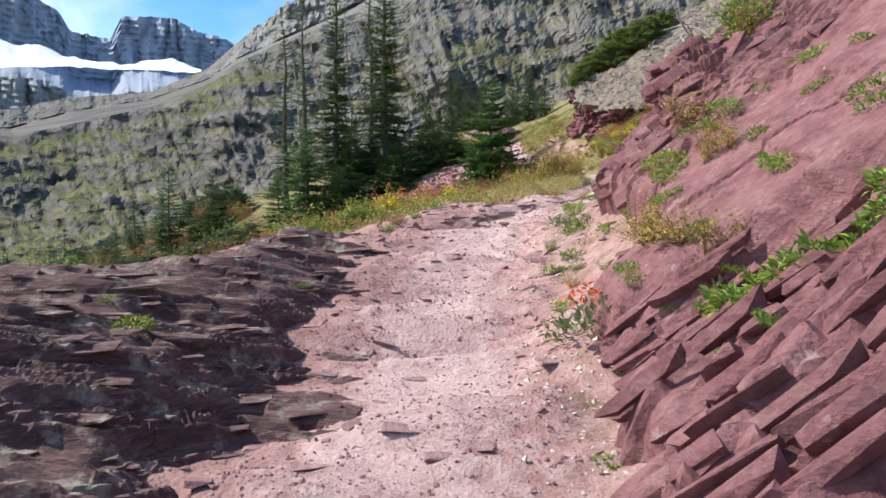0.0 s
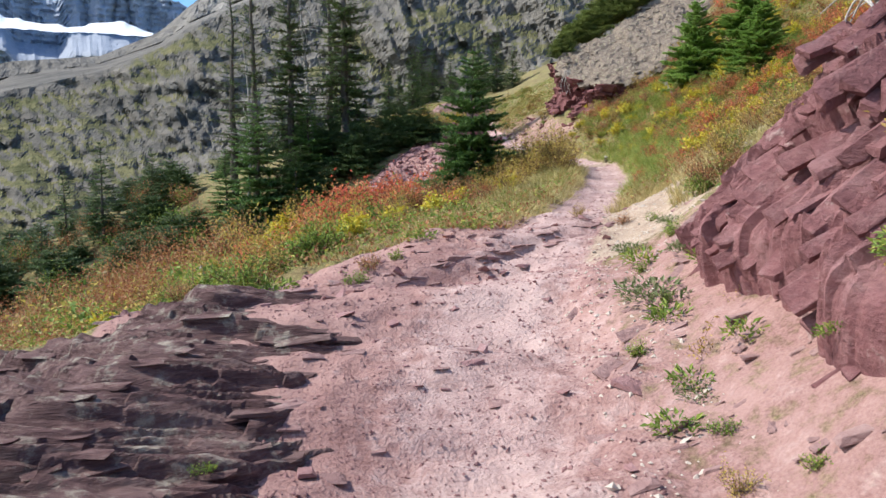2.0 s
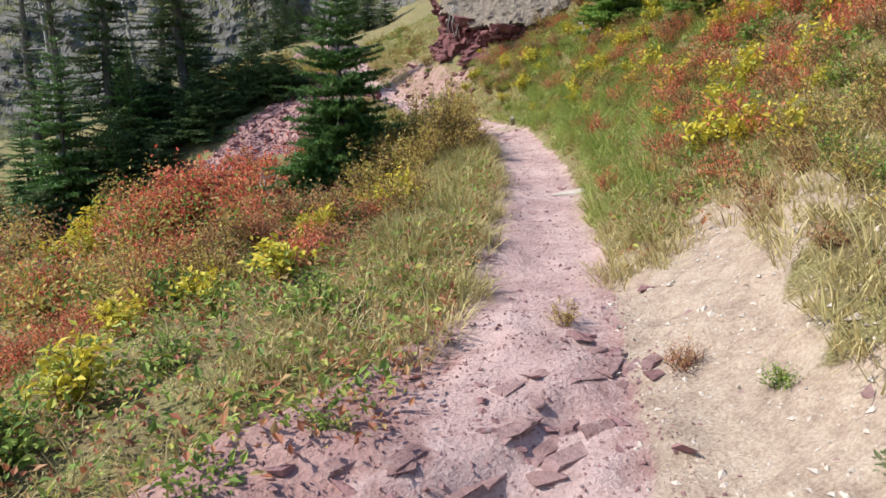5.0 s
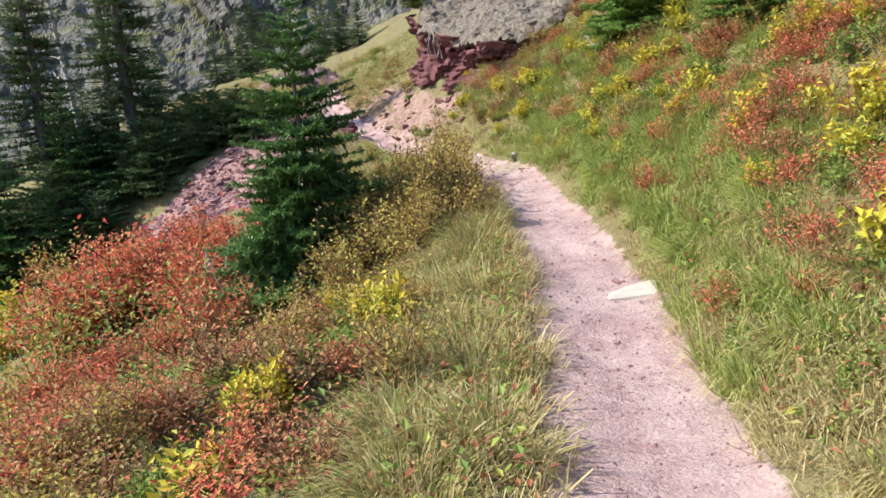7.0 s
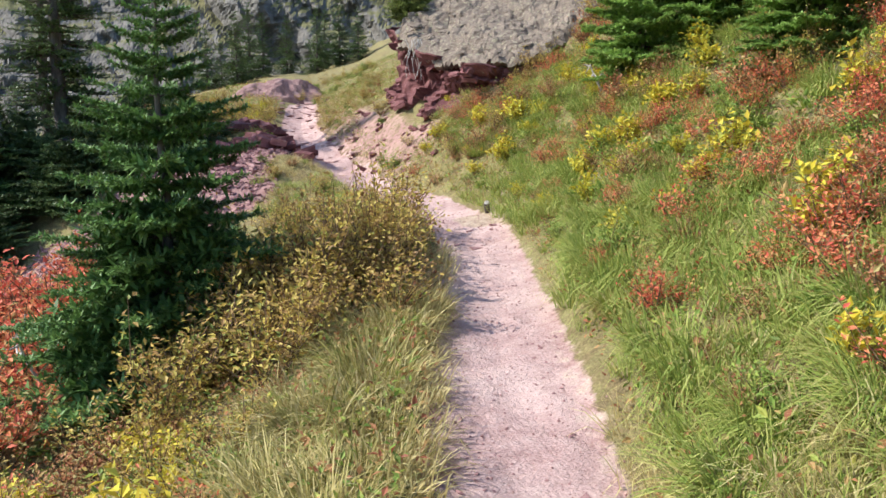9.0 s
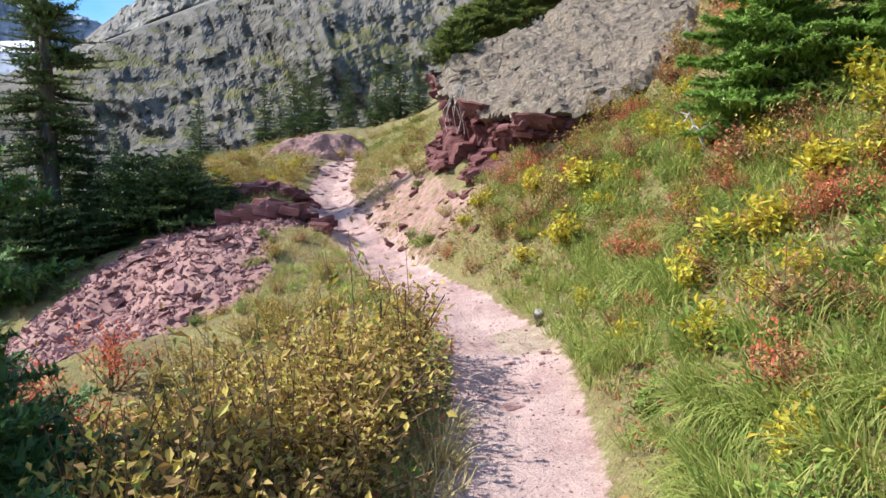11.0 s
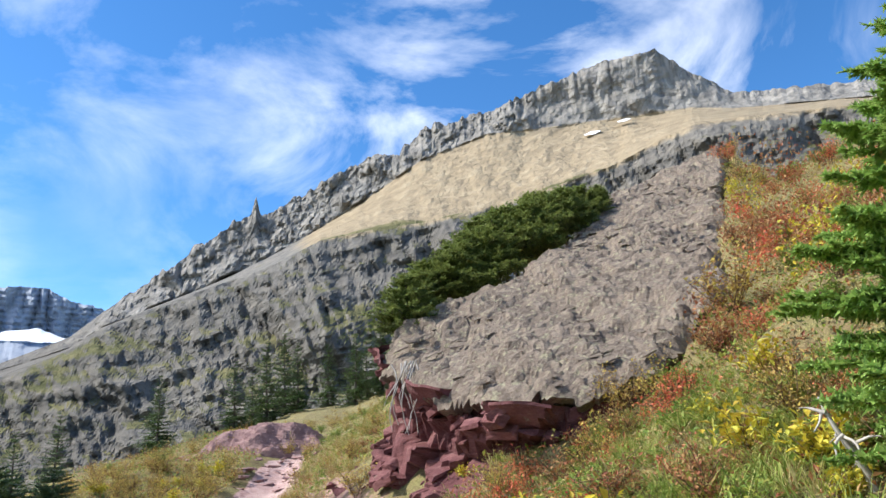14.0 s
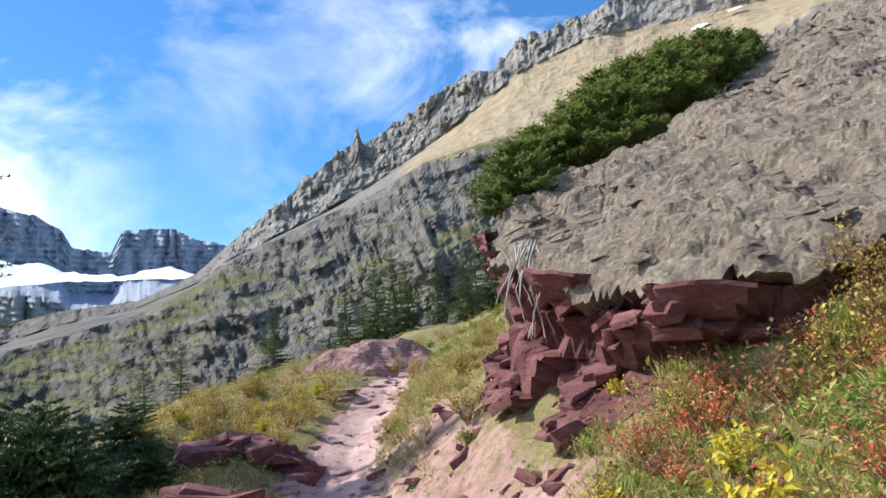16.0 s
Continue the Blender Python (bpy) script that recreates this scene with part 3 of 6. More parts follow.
# bearing, then the angles upward of the crest, the foot of its cliffs and the foot of the tan talus
CREST = np.array([
    (-60, 3.5, 2.5, 2.0), (-31, 5.9, 4.5, 4), (-27.4, 6.9, 5.8, 5), (-22, 7.6, 7.0, 6.5), (-18, 9.5, 8.6, 8.4), (-16, 11.3, 10.1, 10), (-12.4, 14, 11.8, 11.7),
    (-8.8, 16.9, 13.4, 13.2), (-7.2, 18, 14.2, 13.8), (-4.7, 18.9, 15.5, 14.7), (-0.5, 21.1, 17.9, 16.9), (4, 23.6, 20.6, 17.8), (5.9, 23.5, 21.8, 18),
    (7.8, 25.2, 23, 18.2), (13.5, 26.4, 24.7, 19.2), (18.5, 27.9, 24.7, 20.3), (23.4, 29.1, 24.7, 21.4), (27.7, 29.3, 24.6, 22.9),
    (29.8, 27.5, 24.6, 23.4), (33, 25.2, 24, 23.3), (40, 24.1, 23, 22.5), (55, 22, 20, 19), (80, 15, 13, 12)])


def polar(az, el, r):
    a, e = np.radians(az), np.radians(el)
    return np.stack([EYE_MID[0] + r * np.sin(a) * np.cos(e), EYE_MID[1] + r * np.cos(a) * np.cos(e), EYE_MID[2] + r * np.sin(e)], -1)


def build_mountain():
    az = np.concatenate([np.linspace(-60, -34, 60), np.linspace(-34, 46, 640)[1:], np.linspace(46, 80, 60)[1:]])
    top, cliff, talus = [np.interp(az, CREST[:, 0], CREST[:, i]) for i in (1, 2, 3)]
    jag = 0.62 * np.abs(fbm(az * 1.1, 0.3, 0, 4, 51)) * smooth(-17, -12, az) * (1 - 0.6 * smooth(14, 22, az))
    top = top + jag - 0.12 + 1.35 * np.exp(-((az + 5.6) / 0.24) ** 2) + 0.3 * np.exp(-((az + 6.3) / 0.5) ** 2)
    rows, dist = [], []
    for k in np.linspace(0, 1, 150):                          # broken lower walls, from the valley to the talus
        rows.append(-16 + (talus + 16) * k)
        dist.append(170 + 330 * k ** 1.25)
    for k in np.linspace(0, 1, 36)[1:]:                       # talus
        rows.append(talus + (cliff - talus) * k)
        dist.append(500 + 170 * k)
    for k in np.linspace(0, 1, 44)[1:]:                       # crest cliffs
        rows.append(cliff + (top - cliff) * k)
        dist.append(670 + 45 * k)
    n_low, n_tal = 150, 35
    el = np.array(rows)
    r = np.array(dist)[:, None] * np.ones(len(az))[None, :]
    a = np.ones(len(rows))[:, None] * az[None, :]
    # beds that step back, gullies between buttresses
    lift = 9.0 * (el - 0.24 * a)
    low = 1 - smooth(n_low - 6, n_low + 2, np.arange(len(rows)))[:, None]
    high = smooth(n_low + n_tal - 3, n_low + n_tal + 3, np.arange(len(rows)))[:, None]
    bed = lift + 8 * fbm(a * 0.11, el * 0.15, 0, 5, 61)
    stepped = 0.55 * (terrace(bed, 19.0, 2.4) - bed) * (0.75 + 0.5 * fbm(a * 0.12, el * 0.3, 0, 2, 66)) + 0.3 * (terrace(bed + 2 * fbm(a * 0.5, el * 0.5, 0, 3, 67), 6.5, 2.4) - bed) * (1 + fbm(a * 0.2, el * 0.2, 0, 2, 68))
    tread = 1 - smooth(0.12, 0.3, np.abs((bed / 16.0) % 1.0 - 0.5) * -1 + 0.5)
    gully = np.abs(fbm(a * 0.14 + 0.12 * el, el * 0.10 - a * 0.02, 0, 6, 71, 0.55))
    r = r - low * (stepped + 26 * gully - 9 + 7 * np.abs(fbm(a * 0.9 + 0.3 * el, el * 0.5, 0, 4, 81)) + 1.8 * fbm(a * 1.6, el * 2.0, 0, 3, 83))
    r = r - high * (16 * np.abs(fbm(a * 0.42, el * 0.35, 0, 6, 91, 0.6)) * (1 - 0.75 * smooth(14, 20, a)) + 0.16 * (terrace(lift + 3 * fbm(a * 0.4, el, 0, 3, 93), 9.0, 2.4) - lift) + 7 * fbm(a * 0.35, el * 0.5, 0, 5, 97) * smooth(10, 16, a))
    r = r - (1 - low) * (1 - high) * 5 * fbm(a * 0.8, el * 0.8, 0, 4, 95)
    pts = polar(a, el, r)
    me = mesh_np("mountain", pts.reshape(-1, 3), grid_faces(len(rows), len(az)), False)
    shape = np.ones_like(a)
    attr(me, "pale", (0.25 * low * shape + high * shape + (1 - low) * (1 - high) * 0.6) * (0.25 + 0.75 * smooth(-20, -13, a)))
    tal = (1 - low) * (1 - high) * shape * smooth(-6, 2, a) + 0.3 * high * smooth(12, 17, a) * (1 - smooth(27.5, 28.5, a)) * (1 - 0.5 * np.exp(-((el - cliff - 0.5) / 0.5) ** 2))
    attr(me, "talus", tal)
    band = np.exp(-((el - talus[None, :]) / 0.55) ** 2) * 0.5 * smooth(-10, 0, a) * (1 - smooth(20, 30, a))
    attr(me, "meadow", np.clip(band + (0.26 + 0.24 * tread) * low * shape - 0.5 * high - 0.2 * (1 - low) * (1 - high), -1, 1))
    put("mountain", me, M_MOUNTAIN, label="grey banded mountain with tan talus and a jagged crest", category="mountain")


def build_far_range():
    knots = np.array([(-75, 9), (-45, 12), (-36, 15), (-31, 13.8), (-29, 13.3), (-27.3, 12.4), (-26.6, 11.1), (-24.1, 10.9), (-23.4, 12.3), (-21.5, 12.6), (-19.8, 12.6), (-18.2, 11.8), (-16.2, 11.4), (-12, 9), (0, 8)])
    az = np.linspace(-75, 0, 420)
    top = np.interp(az, knots[:, 0], knots[:, 1]) + 0.18 * np.abs(fbm(az * 1.6, 0.5, 0, 4, 101))
    k = np.linspace(0, 1, 60)
    el = 1.0 + (top - 1.0)[None, :] * k[:, None]
    a = np.ones_like(el) * az
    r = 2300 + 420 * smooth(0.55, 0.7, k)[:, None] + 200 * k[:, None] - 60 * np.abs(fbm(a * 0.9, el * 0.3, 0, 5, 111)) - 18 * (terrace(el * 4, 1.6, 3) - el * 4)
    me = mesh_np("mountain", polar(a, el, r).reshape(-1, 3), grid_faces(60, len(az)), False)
    put("mountain", me, M_FAR, label="far pale cirque wall of layered cliffs, tinted blue-grey for haze", category="mountain")
    # the glacier on the shelf of that wall
    az = np.linspace(-40, -18.1, 160)
    lo = np.interp(az, [-40, -31, -27.6, -18.1], [8.2, 8.5, 8.9, 9.1]) - 0.1 * np.abs(fbm(az * 0.8, 0.1, 0, 3, 121))
    hi = np.interp(az, [-40, -31, -29.4, -27.6, -24.5, -20, -18.1], [10.4, 10.3, 10.2, 9.75, 9.3, 9.75, 9.2]) + 0.25 * fbm(az * 0.7, 0.7, 0, 3, 131)
    k = np.linspace(0, 1, 12)
    el = lo[None, :] + (np.maximum(hi - lo, 0.03))[None, :] * k[:, None]
    a = np.ones_like(el) * az
    r = 2130 + 230 * k[:, None] + 10 * fbm(a, el, 0, 3, 141)
    me = mesh_np("glacier", polar(a, el, r).reshape(-1, 3), grid_faces(12, len(az)), True)
    put("glacier", me, M_SNOW, label="white glacier snow on a shelf of the far wall", category="glacier")


def snow_patch(az, el, width, height, r):
    a0 = np.linspace(-1, 1, 16)
    k = np.linspace(-1, 1, 5)
    aa, kk = np.meshgrid(a0, k, indexing="ij")
    a = az + width * aa
    e = el + height * kk * np.sqrt(np.maximum(1 - aa ** 2, 0.02)) * (1 + 0.5 * vnoise(aa * 3, kk * 2, az)) + 0.3 * width * aa * 0.3
    me = mesh_np("snow_patch", polar(a, e, r + 4 * kk).reshape(-1, 3), grid_faces(16, 5)[:, ::-1], True)
    put("snow_patch", me, M_SNOW, label="small white patch of old snow below cliffs", category="snow", group="snow patches on the mountain")


build_ground()
build_valley()
build_mountain()
build_far_range()
snow_patch(22.0, 24.0, 0.7, 0.1, 628)
snow_patch(24.6, 24.6, 0.55, 0.07, 640)

# ---- rock ----
def rock_field(name, m, size_a, size_b, step, height, material, label, category="rock", depth=0.5):
    """A bedded rock body over a plane: height(a, b) along the plane's normal, with sides that go down into the ground."""
    na, nb = int(size_a / step) + 1, int(size_b / step) + 1
    a, b = np.meshgrid(np.linspace(0, size_a, na), np.linspace(0, size_b, nb), indexing="ij")
    h = height(a, b)
    edge = np.minimum.reduce([a, size_a - a, b, size_b - b])
    h = np.where(edge <= step * 0.5, h - depth, h)
    aj = a + 0.35 * step * vnoise(a * 9, b * 9, 1.0, 3) + 0.05 * vnoise(a * 2.1, b * 2.1, 3.0, 8)
    bj = b + 0.35 * step * vnoise(a * 9, b * 9, 2.0, 4) + 0.05 * vnoise(a * 2.1, b * 2.1, 7.0, 9)
    v = np.stack([aj, bj, h], -1).reshape(-1, 3)
    me = mesh_np(name, v, grid_faces(na, nb), False)
    ob = put(name, me, material, label=label, category=category)
    ob.matrix_world = m
    return ob


# low bedded shelf beside the start of the path
def ledge_height(a, b):
    # a along +x from -5.0, b along +y from 0.6
    x, y = a - 5.0, b + 0.6
    edge = -0.64 + 0.34 * smooth(4.6, 6.2, y) + 0.12 * np.sin(y * 1.7) + 0.22 * fbm(x * 0.4, y * 0.9, 0, 3, 201)
    back = np.interp(y, [0.6, 3, 4.6, 5.6, 6.6, 7.5, 7.9], [1, 1.05, 0.95, 0.7, 0.45, 0.15, -0.2])
    rise = 0.55 * smooth(0.0, 0.5, edge - x) + 0.45 * smooth(0.3, 1.3, edge - x)
    top = 0.46 * rise * back - 0.13 * np.maximum(-2.4 - x, 0) - 0.9 * smooth(-3.7, -5.0, x + 0.4 * fbm(y * 0.8, 0.3, 0, 3, 217)) + 0.142 * y - 0.15 * np.maximum(y - 4.8, 0) * smooth(-1.3, -2.6, x)
    dip = 0.3 * y + 0.1 * x
    v = top + 0.11 * fbm(x * 0.5, y * 1.2, 0, 4, 211) + dip
    big = beds(v, x, 0.15, 0.9, 0.06, 21, 5.0)
    small = beds(v + 0.03 * fbm(x * 0.9, y * 3.0, 0, 3, 213), x, 0.045, 0.42, 0.03, 22, 3.2)
    return 0.45 * (big - v) + small - dip + 0.014 * fbm(x * 3.0, y * 12, 0, 4, 221) + 0.006 * fbm(x * 11, y * 30, 0, 2, 222)


rock_field("rock_shelf", pose(-5.0, 0.6, 0), 4.6, 7.3, 0.018, ledge_height, M_LEDGE, "dark red bedded rock shelf with grey lichen along the path", "rock outcrop", 0.6)

# tilted wall on the other side: its beds dip towards the path
WALL = pose(0.62, -3.0, -0.35, 0, 0, 0) @ pose(0, 0, 0, 8.2, 0, 0) @ pose(0, 0, 0, 0, -43, 0)


def wall_height(a, b):
    # a up the dip, b along the path
    q = b + 0.10 * a + 0.16 * fbm(a * 0.7, b * 0.5, 0, 3, 243)
    relief = 0.24 * fbm(a * 0.35, b * 0.45, 0, 3, 231) + 0.05 * fbm(a * 1.4, b * 1.6, 0, 3, 241)
    face = smooth(6.6, 7.0, b + 0.35 * a) * (1 - smooth(7.95, 8.2, b + 0.2 * fbm(a * 1.2, 0.1, 0, 3, 233))) * smooth(0.15, 0.5, a)
    v = relief + 0.5 * q
    broken = 0.4 * (beds(v, a, 0.19, 0.9, 0.1, 31, 6.0) - v) * (1 - 0.5 * smooth(7.8, 8.2, b)) + 1.0 * beds(v + 0.02 * fbm(a * 1.5, b * 5, 0, 2, 244), a, 0.06, 0.3, 0.06, 32, 3.8) - 0.5 * q + 0.09
    broken = broken + 0.022 * fbm(a * 3.5, b * 11, 0, 4, 251) + 0.006 * fbm(a * 9, b * 30, 0, 2, 252)
    even = 0.03 + 0.06 * fbm(a * 0.5, b * 0.5, 0, 2, 261) + beds(0.09 * fbm(a * 0.8, b * 0.6, 0, 3, 262) + 0.03 * a, b, 0.04, 0.7, 0.03, 33, 8.0) - 0.03 * a + 0.006 * fbm(a * 7, b * 9, 0, 3, 263)
    crack = np.minimum(np.abs(b - 7.45 + 0.22 * a + 0.08 * fbm(a * 1.5, 0.2, 0, 3, 266)), np.abs(b - 8.0 - 0.5 * (a - 1.4) + 0.06 * fbm(a * 2, 0.7, 0, 3, 267)))
    even = even - 0.05 * (1 - smooth(0.0, 0.035, crack))
    return broken * (1 - face) + even * face - 0.18 * (1 - smooth(0.0, 0.35, a)) - 0.42 * smooth(7.2, 7.8, b) * (1 - smooth(0.75, 1.15, a + 0.15 * fbm(b * 1.5, 0.4, 0, 3, 265)))


wall = rock_field("rock_wall", WALL, 4.2, 9.9, 0.019, wall_height, M_FACE, "tilted wall of red argillite beds beside the path", "rock outcrop", 0.5)

# jagged knob at the end of the wall
def knob_height(a, b):
    cx, cy = a - 0.9, b - 1.0
    d = np.sqrt((cx / 0.85) ** 2 + (cy / 1.0) ** 2)
    v = 0.72 * (1 - smooth(0.1, 1.05, d)) + 0.16 * fbm(a * 1.3, b * 1.3, 0, 3, 271) * (1 - smooth(0.7, 1.1, d))
    dip = 0.25 * a + 0.55 * b
    return 0.7 * (beds(v + dip, a, 0.17, 0.5, 0.1, 41, 8.0) - v - dip) + beds(v + dip, a, 0.065, 0.3, 0.05, 42, 4.0) - dip - 0.08 + 0.01 * fbm(a * 5, b * 16, 0, 3, 272)


rock_field("outcrop", pose(1.62, 4.8, 1.42, 6, -34, 4), 1.9, 2.1, 0.018, knob_height, M_FACE, "jagged knob of dark red layered rock above the path", "rock outcrop", 0.5)

# the great grey slab over its red broken front
def build_slab():
    xs, ys = np.arange(4.2, 15.2, 0.036), np.arange(23.5, 35.2, 0.036)
    x, y = np.meshgrid(xs, ys, indexing="ij")
    d = inside_distance(x, y, SLAB_EDGE) + 0.10 * fbm(x * 1.4, y * 1.4, 0, 4, 301)
    top = slab_z(x, y) + 0.10 * fbm(x * 0.5, y * 0.5, 0, 3, 311) + 0.02
    sheet = 0.12 * fbm(x * 1.1, y * 1.1, 0, 4, 321)
    top = top + beds(sheet + 0.05 * x, y, 0.05, 0.6, 0.05, 51, 5.0) - 0.05 * x + 0.9 * beds(0.06 * fbm(x * 2.2, y * 3.0, 0, 4, 325), x, 0.03, 0.3, 0.03, 52, 5.0) + 0.036 * fbm(x * 4.5, y * 6.5, 0, 4, 331)
    for hx, hy, rx, ry in ((7.3, 25.35, 0.16, 0.07), (6.95, 25.95, 0.3, 0.05)):
        top = top - 0.14 * np.exp(-((x - hx) / rx) ** 2 - ((y - hy) / ry) ** 2)
    z = top - 0.15 * (1 - smooth(0, 0.24, d)) ** 2
    keep = d > 0
    na, nb = x.shape
    f = grid_faces(na, nb)
    ok = keep.ravel()[f].all(1)
    v = np.stack([x, y, z], -1).reshape(-1, 3)
    used = np.unique(f[ok])
    remap = np.full(len(v), -1)
    remap[used] = np.arange(len(used))
    f = remap[f[ok]]
    v = v[used]
    # sides: the rim drawn down and inwards
    e = np.sort(np.concatenate([f[:, [0, 1]], f[:, [1, 2]], f[:, [2, 3]], f[:, [3, 0]]]), 1)
    uniq, count = np.unique(e, axis=0, return_counts=True)
    rim = uniq[count == 1]
    mid = np.array([8.0, 28.0])
    low = v.copy()
    low[:, :2] += 0.035 * (mid - v[:, :2])
    low[:, 2] -= 0.05
    sides = np.array([(p, q, q + len(v), p + len(v)) for p, q in rim])
    me = mesh_np("rock_slab", np.concatenate([v, low]), np.concatenate([f, sides]), False)
    bm = bmesh.new()
    bm.from_mesh(me)
    bmesh.ops.delete(bm, geom=[w for w in bm.verts if not w.link_faces], context="VERTS")
    bmesh.ops.recalc_face_normals(bm, faces=bm.faces)
    bm.to_mesh(me)
    bm.free()
    return put("rock_slab", me, M_SLAB, label="huge tilted grey rock slab with lichen and cracks", category="rock slab")


build_slab()


CLIFF_LINE = np.array([(4.85, 27.7), (4.62, 27.1), (4.5, 26.3), (4.95, 25.3), (5.4, 24.6), (6.0, 24.0), (7.0, 23.75)])


def cliff_points(s, depth, out):
    """Points of the face: along its foot, down from the slab, out of the face."""
    seg = np.concatenate([[0], np.cumsum(np.hypot(*np.diff(CLIFF_LINE, axis=0).T))])
    fine = np.linspace(0, seg[-1], 200)
    lx, ly = np.interp(fine, seg, CLIFF_LINE[:, 0]), np.interp(fine, seg, CLIFF_LINE[:, 1])
    kernel = np.ones(21) / 21
    lx, ly = [np.convolve(np.pad(w, 10, "edge"), kernel, "valid") for w in (lx, ly)]
    tx, ty = np.gradient(lx), np.gradient(ly)
    ln = np.hypot(tx, ty)
    x, y, nx, ny = [np.interp(s, fine, w) for w in (lx, ly, ty / ln, -tx / ln)]
    z = slab_z(x, y) - 0.02 - 0.3 * (1 - smooth(0.0, 1.0, s)) - depth
    return np.stack([x + nx * out, y + ny * out, z], -1)


def build_front():
    """The red broken face under the slab: beds parallel to it, each broken into blocks that stand in and out."""
    s = np.linspace(0, 5.2, 240)
    cuts, d = [0.0], 0.0
    r = np.random.default_rng(12)
    while d < 2.5:
        d += r.choice([0.07, 0.12, 0.18, 0.27, 0.36])
        cuts.append(d)
    rows, bed = [], []
    for k, (a, b) in enumerate(zip(cuts, cuts[1:])):
        for f in (0.02, 0.12, 0.5, 0.88, 0.98):
            rows.append(a + (b - a) * f)
            bed.append(k)
    depth, ss = np.meshgrid(rows, s)
    kk = np.ones_like(ss) * np.array(bed)[None, :]
    rim = np.ones_like(ss) * np.tile([-0.03, 0.0, 0.012, 0.0, -0.03], len(cuts) - 1)[None, :]
    total = np.interp(ss, [0, 1.2, 2.6, 3.7, 4.7, 5.2], [2.0, 2.2, 1.85, 1.5, 1.0, 0.7])
    prof = np.interp(depth / total, [0, 0.1, 0.3, 0.5, 0.75, 1.1, 1.6], [0.12, 0.0, -0.3, -0.16, 0.12, 0.5, 0.7]) * np.interp(ss, [0, 1, 3.5, 5.2], [0.7, 1.15, 0.9, 0.45])
    slant = ss + 0.8 * depth + 0.1 * fbm(ss * 2, depth * 2, 0, 2, 400)
    length = 0.28 + 0.5 * _hash(kk, kk * 0, kk * 0, 43).reshape(kk.shape)
    j = np.floor(slant / length + 7.3 * _hash(kk, kk * 0, kk * 0, 44).reshape(kk.shape))
    block = _hash(j, kk, kk * 0, 45).reshape(kk.shape) - 0.5
    group = _hash(np.floor(slant / 0.7), np.floor(kk / 3), kk * 0, 47).reshape(kk.shape) - 0.5
    lean = (slant / length) % 1.0 - 0.5
    near_joint = smooth(0.44, 0.5, np.abs(lean))
    out = -0.1 + prof + 0.24 * block + 0.38 * group + 0.2 * fbm(ss * 0.8, depth * 1.0, 0, 3, 401) + rim - 0.04 * near_joint + 0.10 * lean * block + 0.02 * fbm(ss * 6, depth * 9, 0, 3, 421)
    v = cliff_points(ss, depth + 0.14 * np.sin(1.3 * ss + 0.4) * smooth(0.1, 0.6, depth) + 0.02 * fbm(ss * 3, kk, 0, 2, 431) + 0.06 * lean * block, out)
    me = mesh_np("cliff", v.reshape(-1, 3), grid_faces(len(s), len(rows))[:, ::-1], False)
    put("cliff", me, M_ROCK, label="broken dark red cliff face under the grey slab", category="rock face")
    return v


FACE_POINTS = build_front()

# smooth rock hump by the path's end, and blocky banks where the path steps up
def hump(name, x, y, rx, ry, h, label, seed, material=M_ROCK, tilt=(0, 0)):
    def height(a, b):
        u, w = (a - rx) / rx, (b - ry) / ry
        d = np.sqrt(u * u + w * w) + 0.18 * fbm(a * 1.1, b * 1.1, 0, 3, seed)
        v = h * (1 - smooth(0.15, 1.0, d)) - 0.12
        return terrace(v + 0.15 * b + 0.06 * fbm(a * 2, b * 2, 0, 3, seed + 3), 0.09, 3.0) - 0.15 * b
    z = min(land_at(x, y), land_at(x - rx * 0.6, y), land_at(x + rx * 0.6, y))
    rock_field(name, pose(x - rx, y - ry, z, tilt[0], tilt[1], 0), 2 * rx, 2 * ry, 0.04, height, material, label, "rock outcrop", 0.5)


hump("rock_bank", 1.55, 29.0, 1.1, 0.9, 0.5, "dark red rock bank in shade beside the path", 501)
hump("rock_bank", 2.3, 26.9, 0.95, 0.8, 0.3, "low blocky red rock bank at the path's edge", 511)
hump("rock_hump", 2.55, 36.6, 2.1, 1.6, 0.75, "smooth reddish rock hump where the path climbs", 521, M_DUSTY)

# ---- plants ----
def strips(base, way, length, width, bend, seg=3, up=(0, 0, 1)):
    """Tapered blades as triangles: arrays of base points, start directions, lengths, widths and downward bends."""
    n = len(base)
    way = way / np.linalg.norm(way, axis=1, keepdims=True)
    side = np.cross(way, np.array(up, float)[None, :] + 0.001 * way[:, ::-1])
    side = side / (np.linalg.norm(side, axis=1, keepdims=True) + 1e-9)
    rows = []
    for k in range(seg + 1):
        t = k / seg
        p = base + way * (length * t)[:, None] - np.array([0, 0, 1.0])[None, :] * (bend * length * t * t)[:, None]
        w = width * (1 - t) ** 0.7 * 0.5
        if k < seg:
            rows += [p - side * w[:, None], p + side * w[:, None]]
        else:
            rows += [p]
    v = np.stack(rows, 1).reshape(-1, 3)
    m = 2 * seg + 1
    f = []
    for k in range(seg - 1):
        f += [(2 * k, 2 * k + 1, 2 * k + 3), (2 * k, 2 * k + 3, 2 * k + 2)]
    f += [(2 * seg - 2, 2 * seg - 1, 2 * seg)]
    faces = (np.arange(n)[:, None, None] * m + np.array(f)[None]).reshape(-1, 3)
    return v, faces


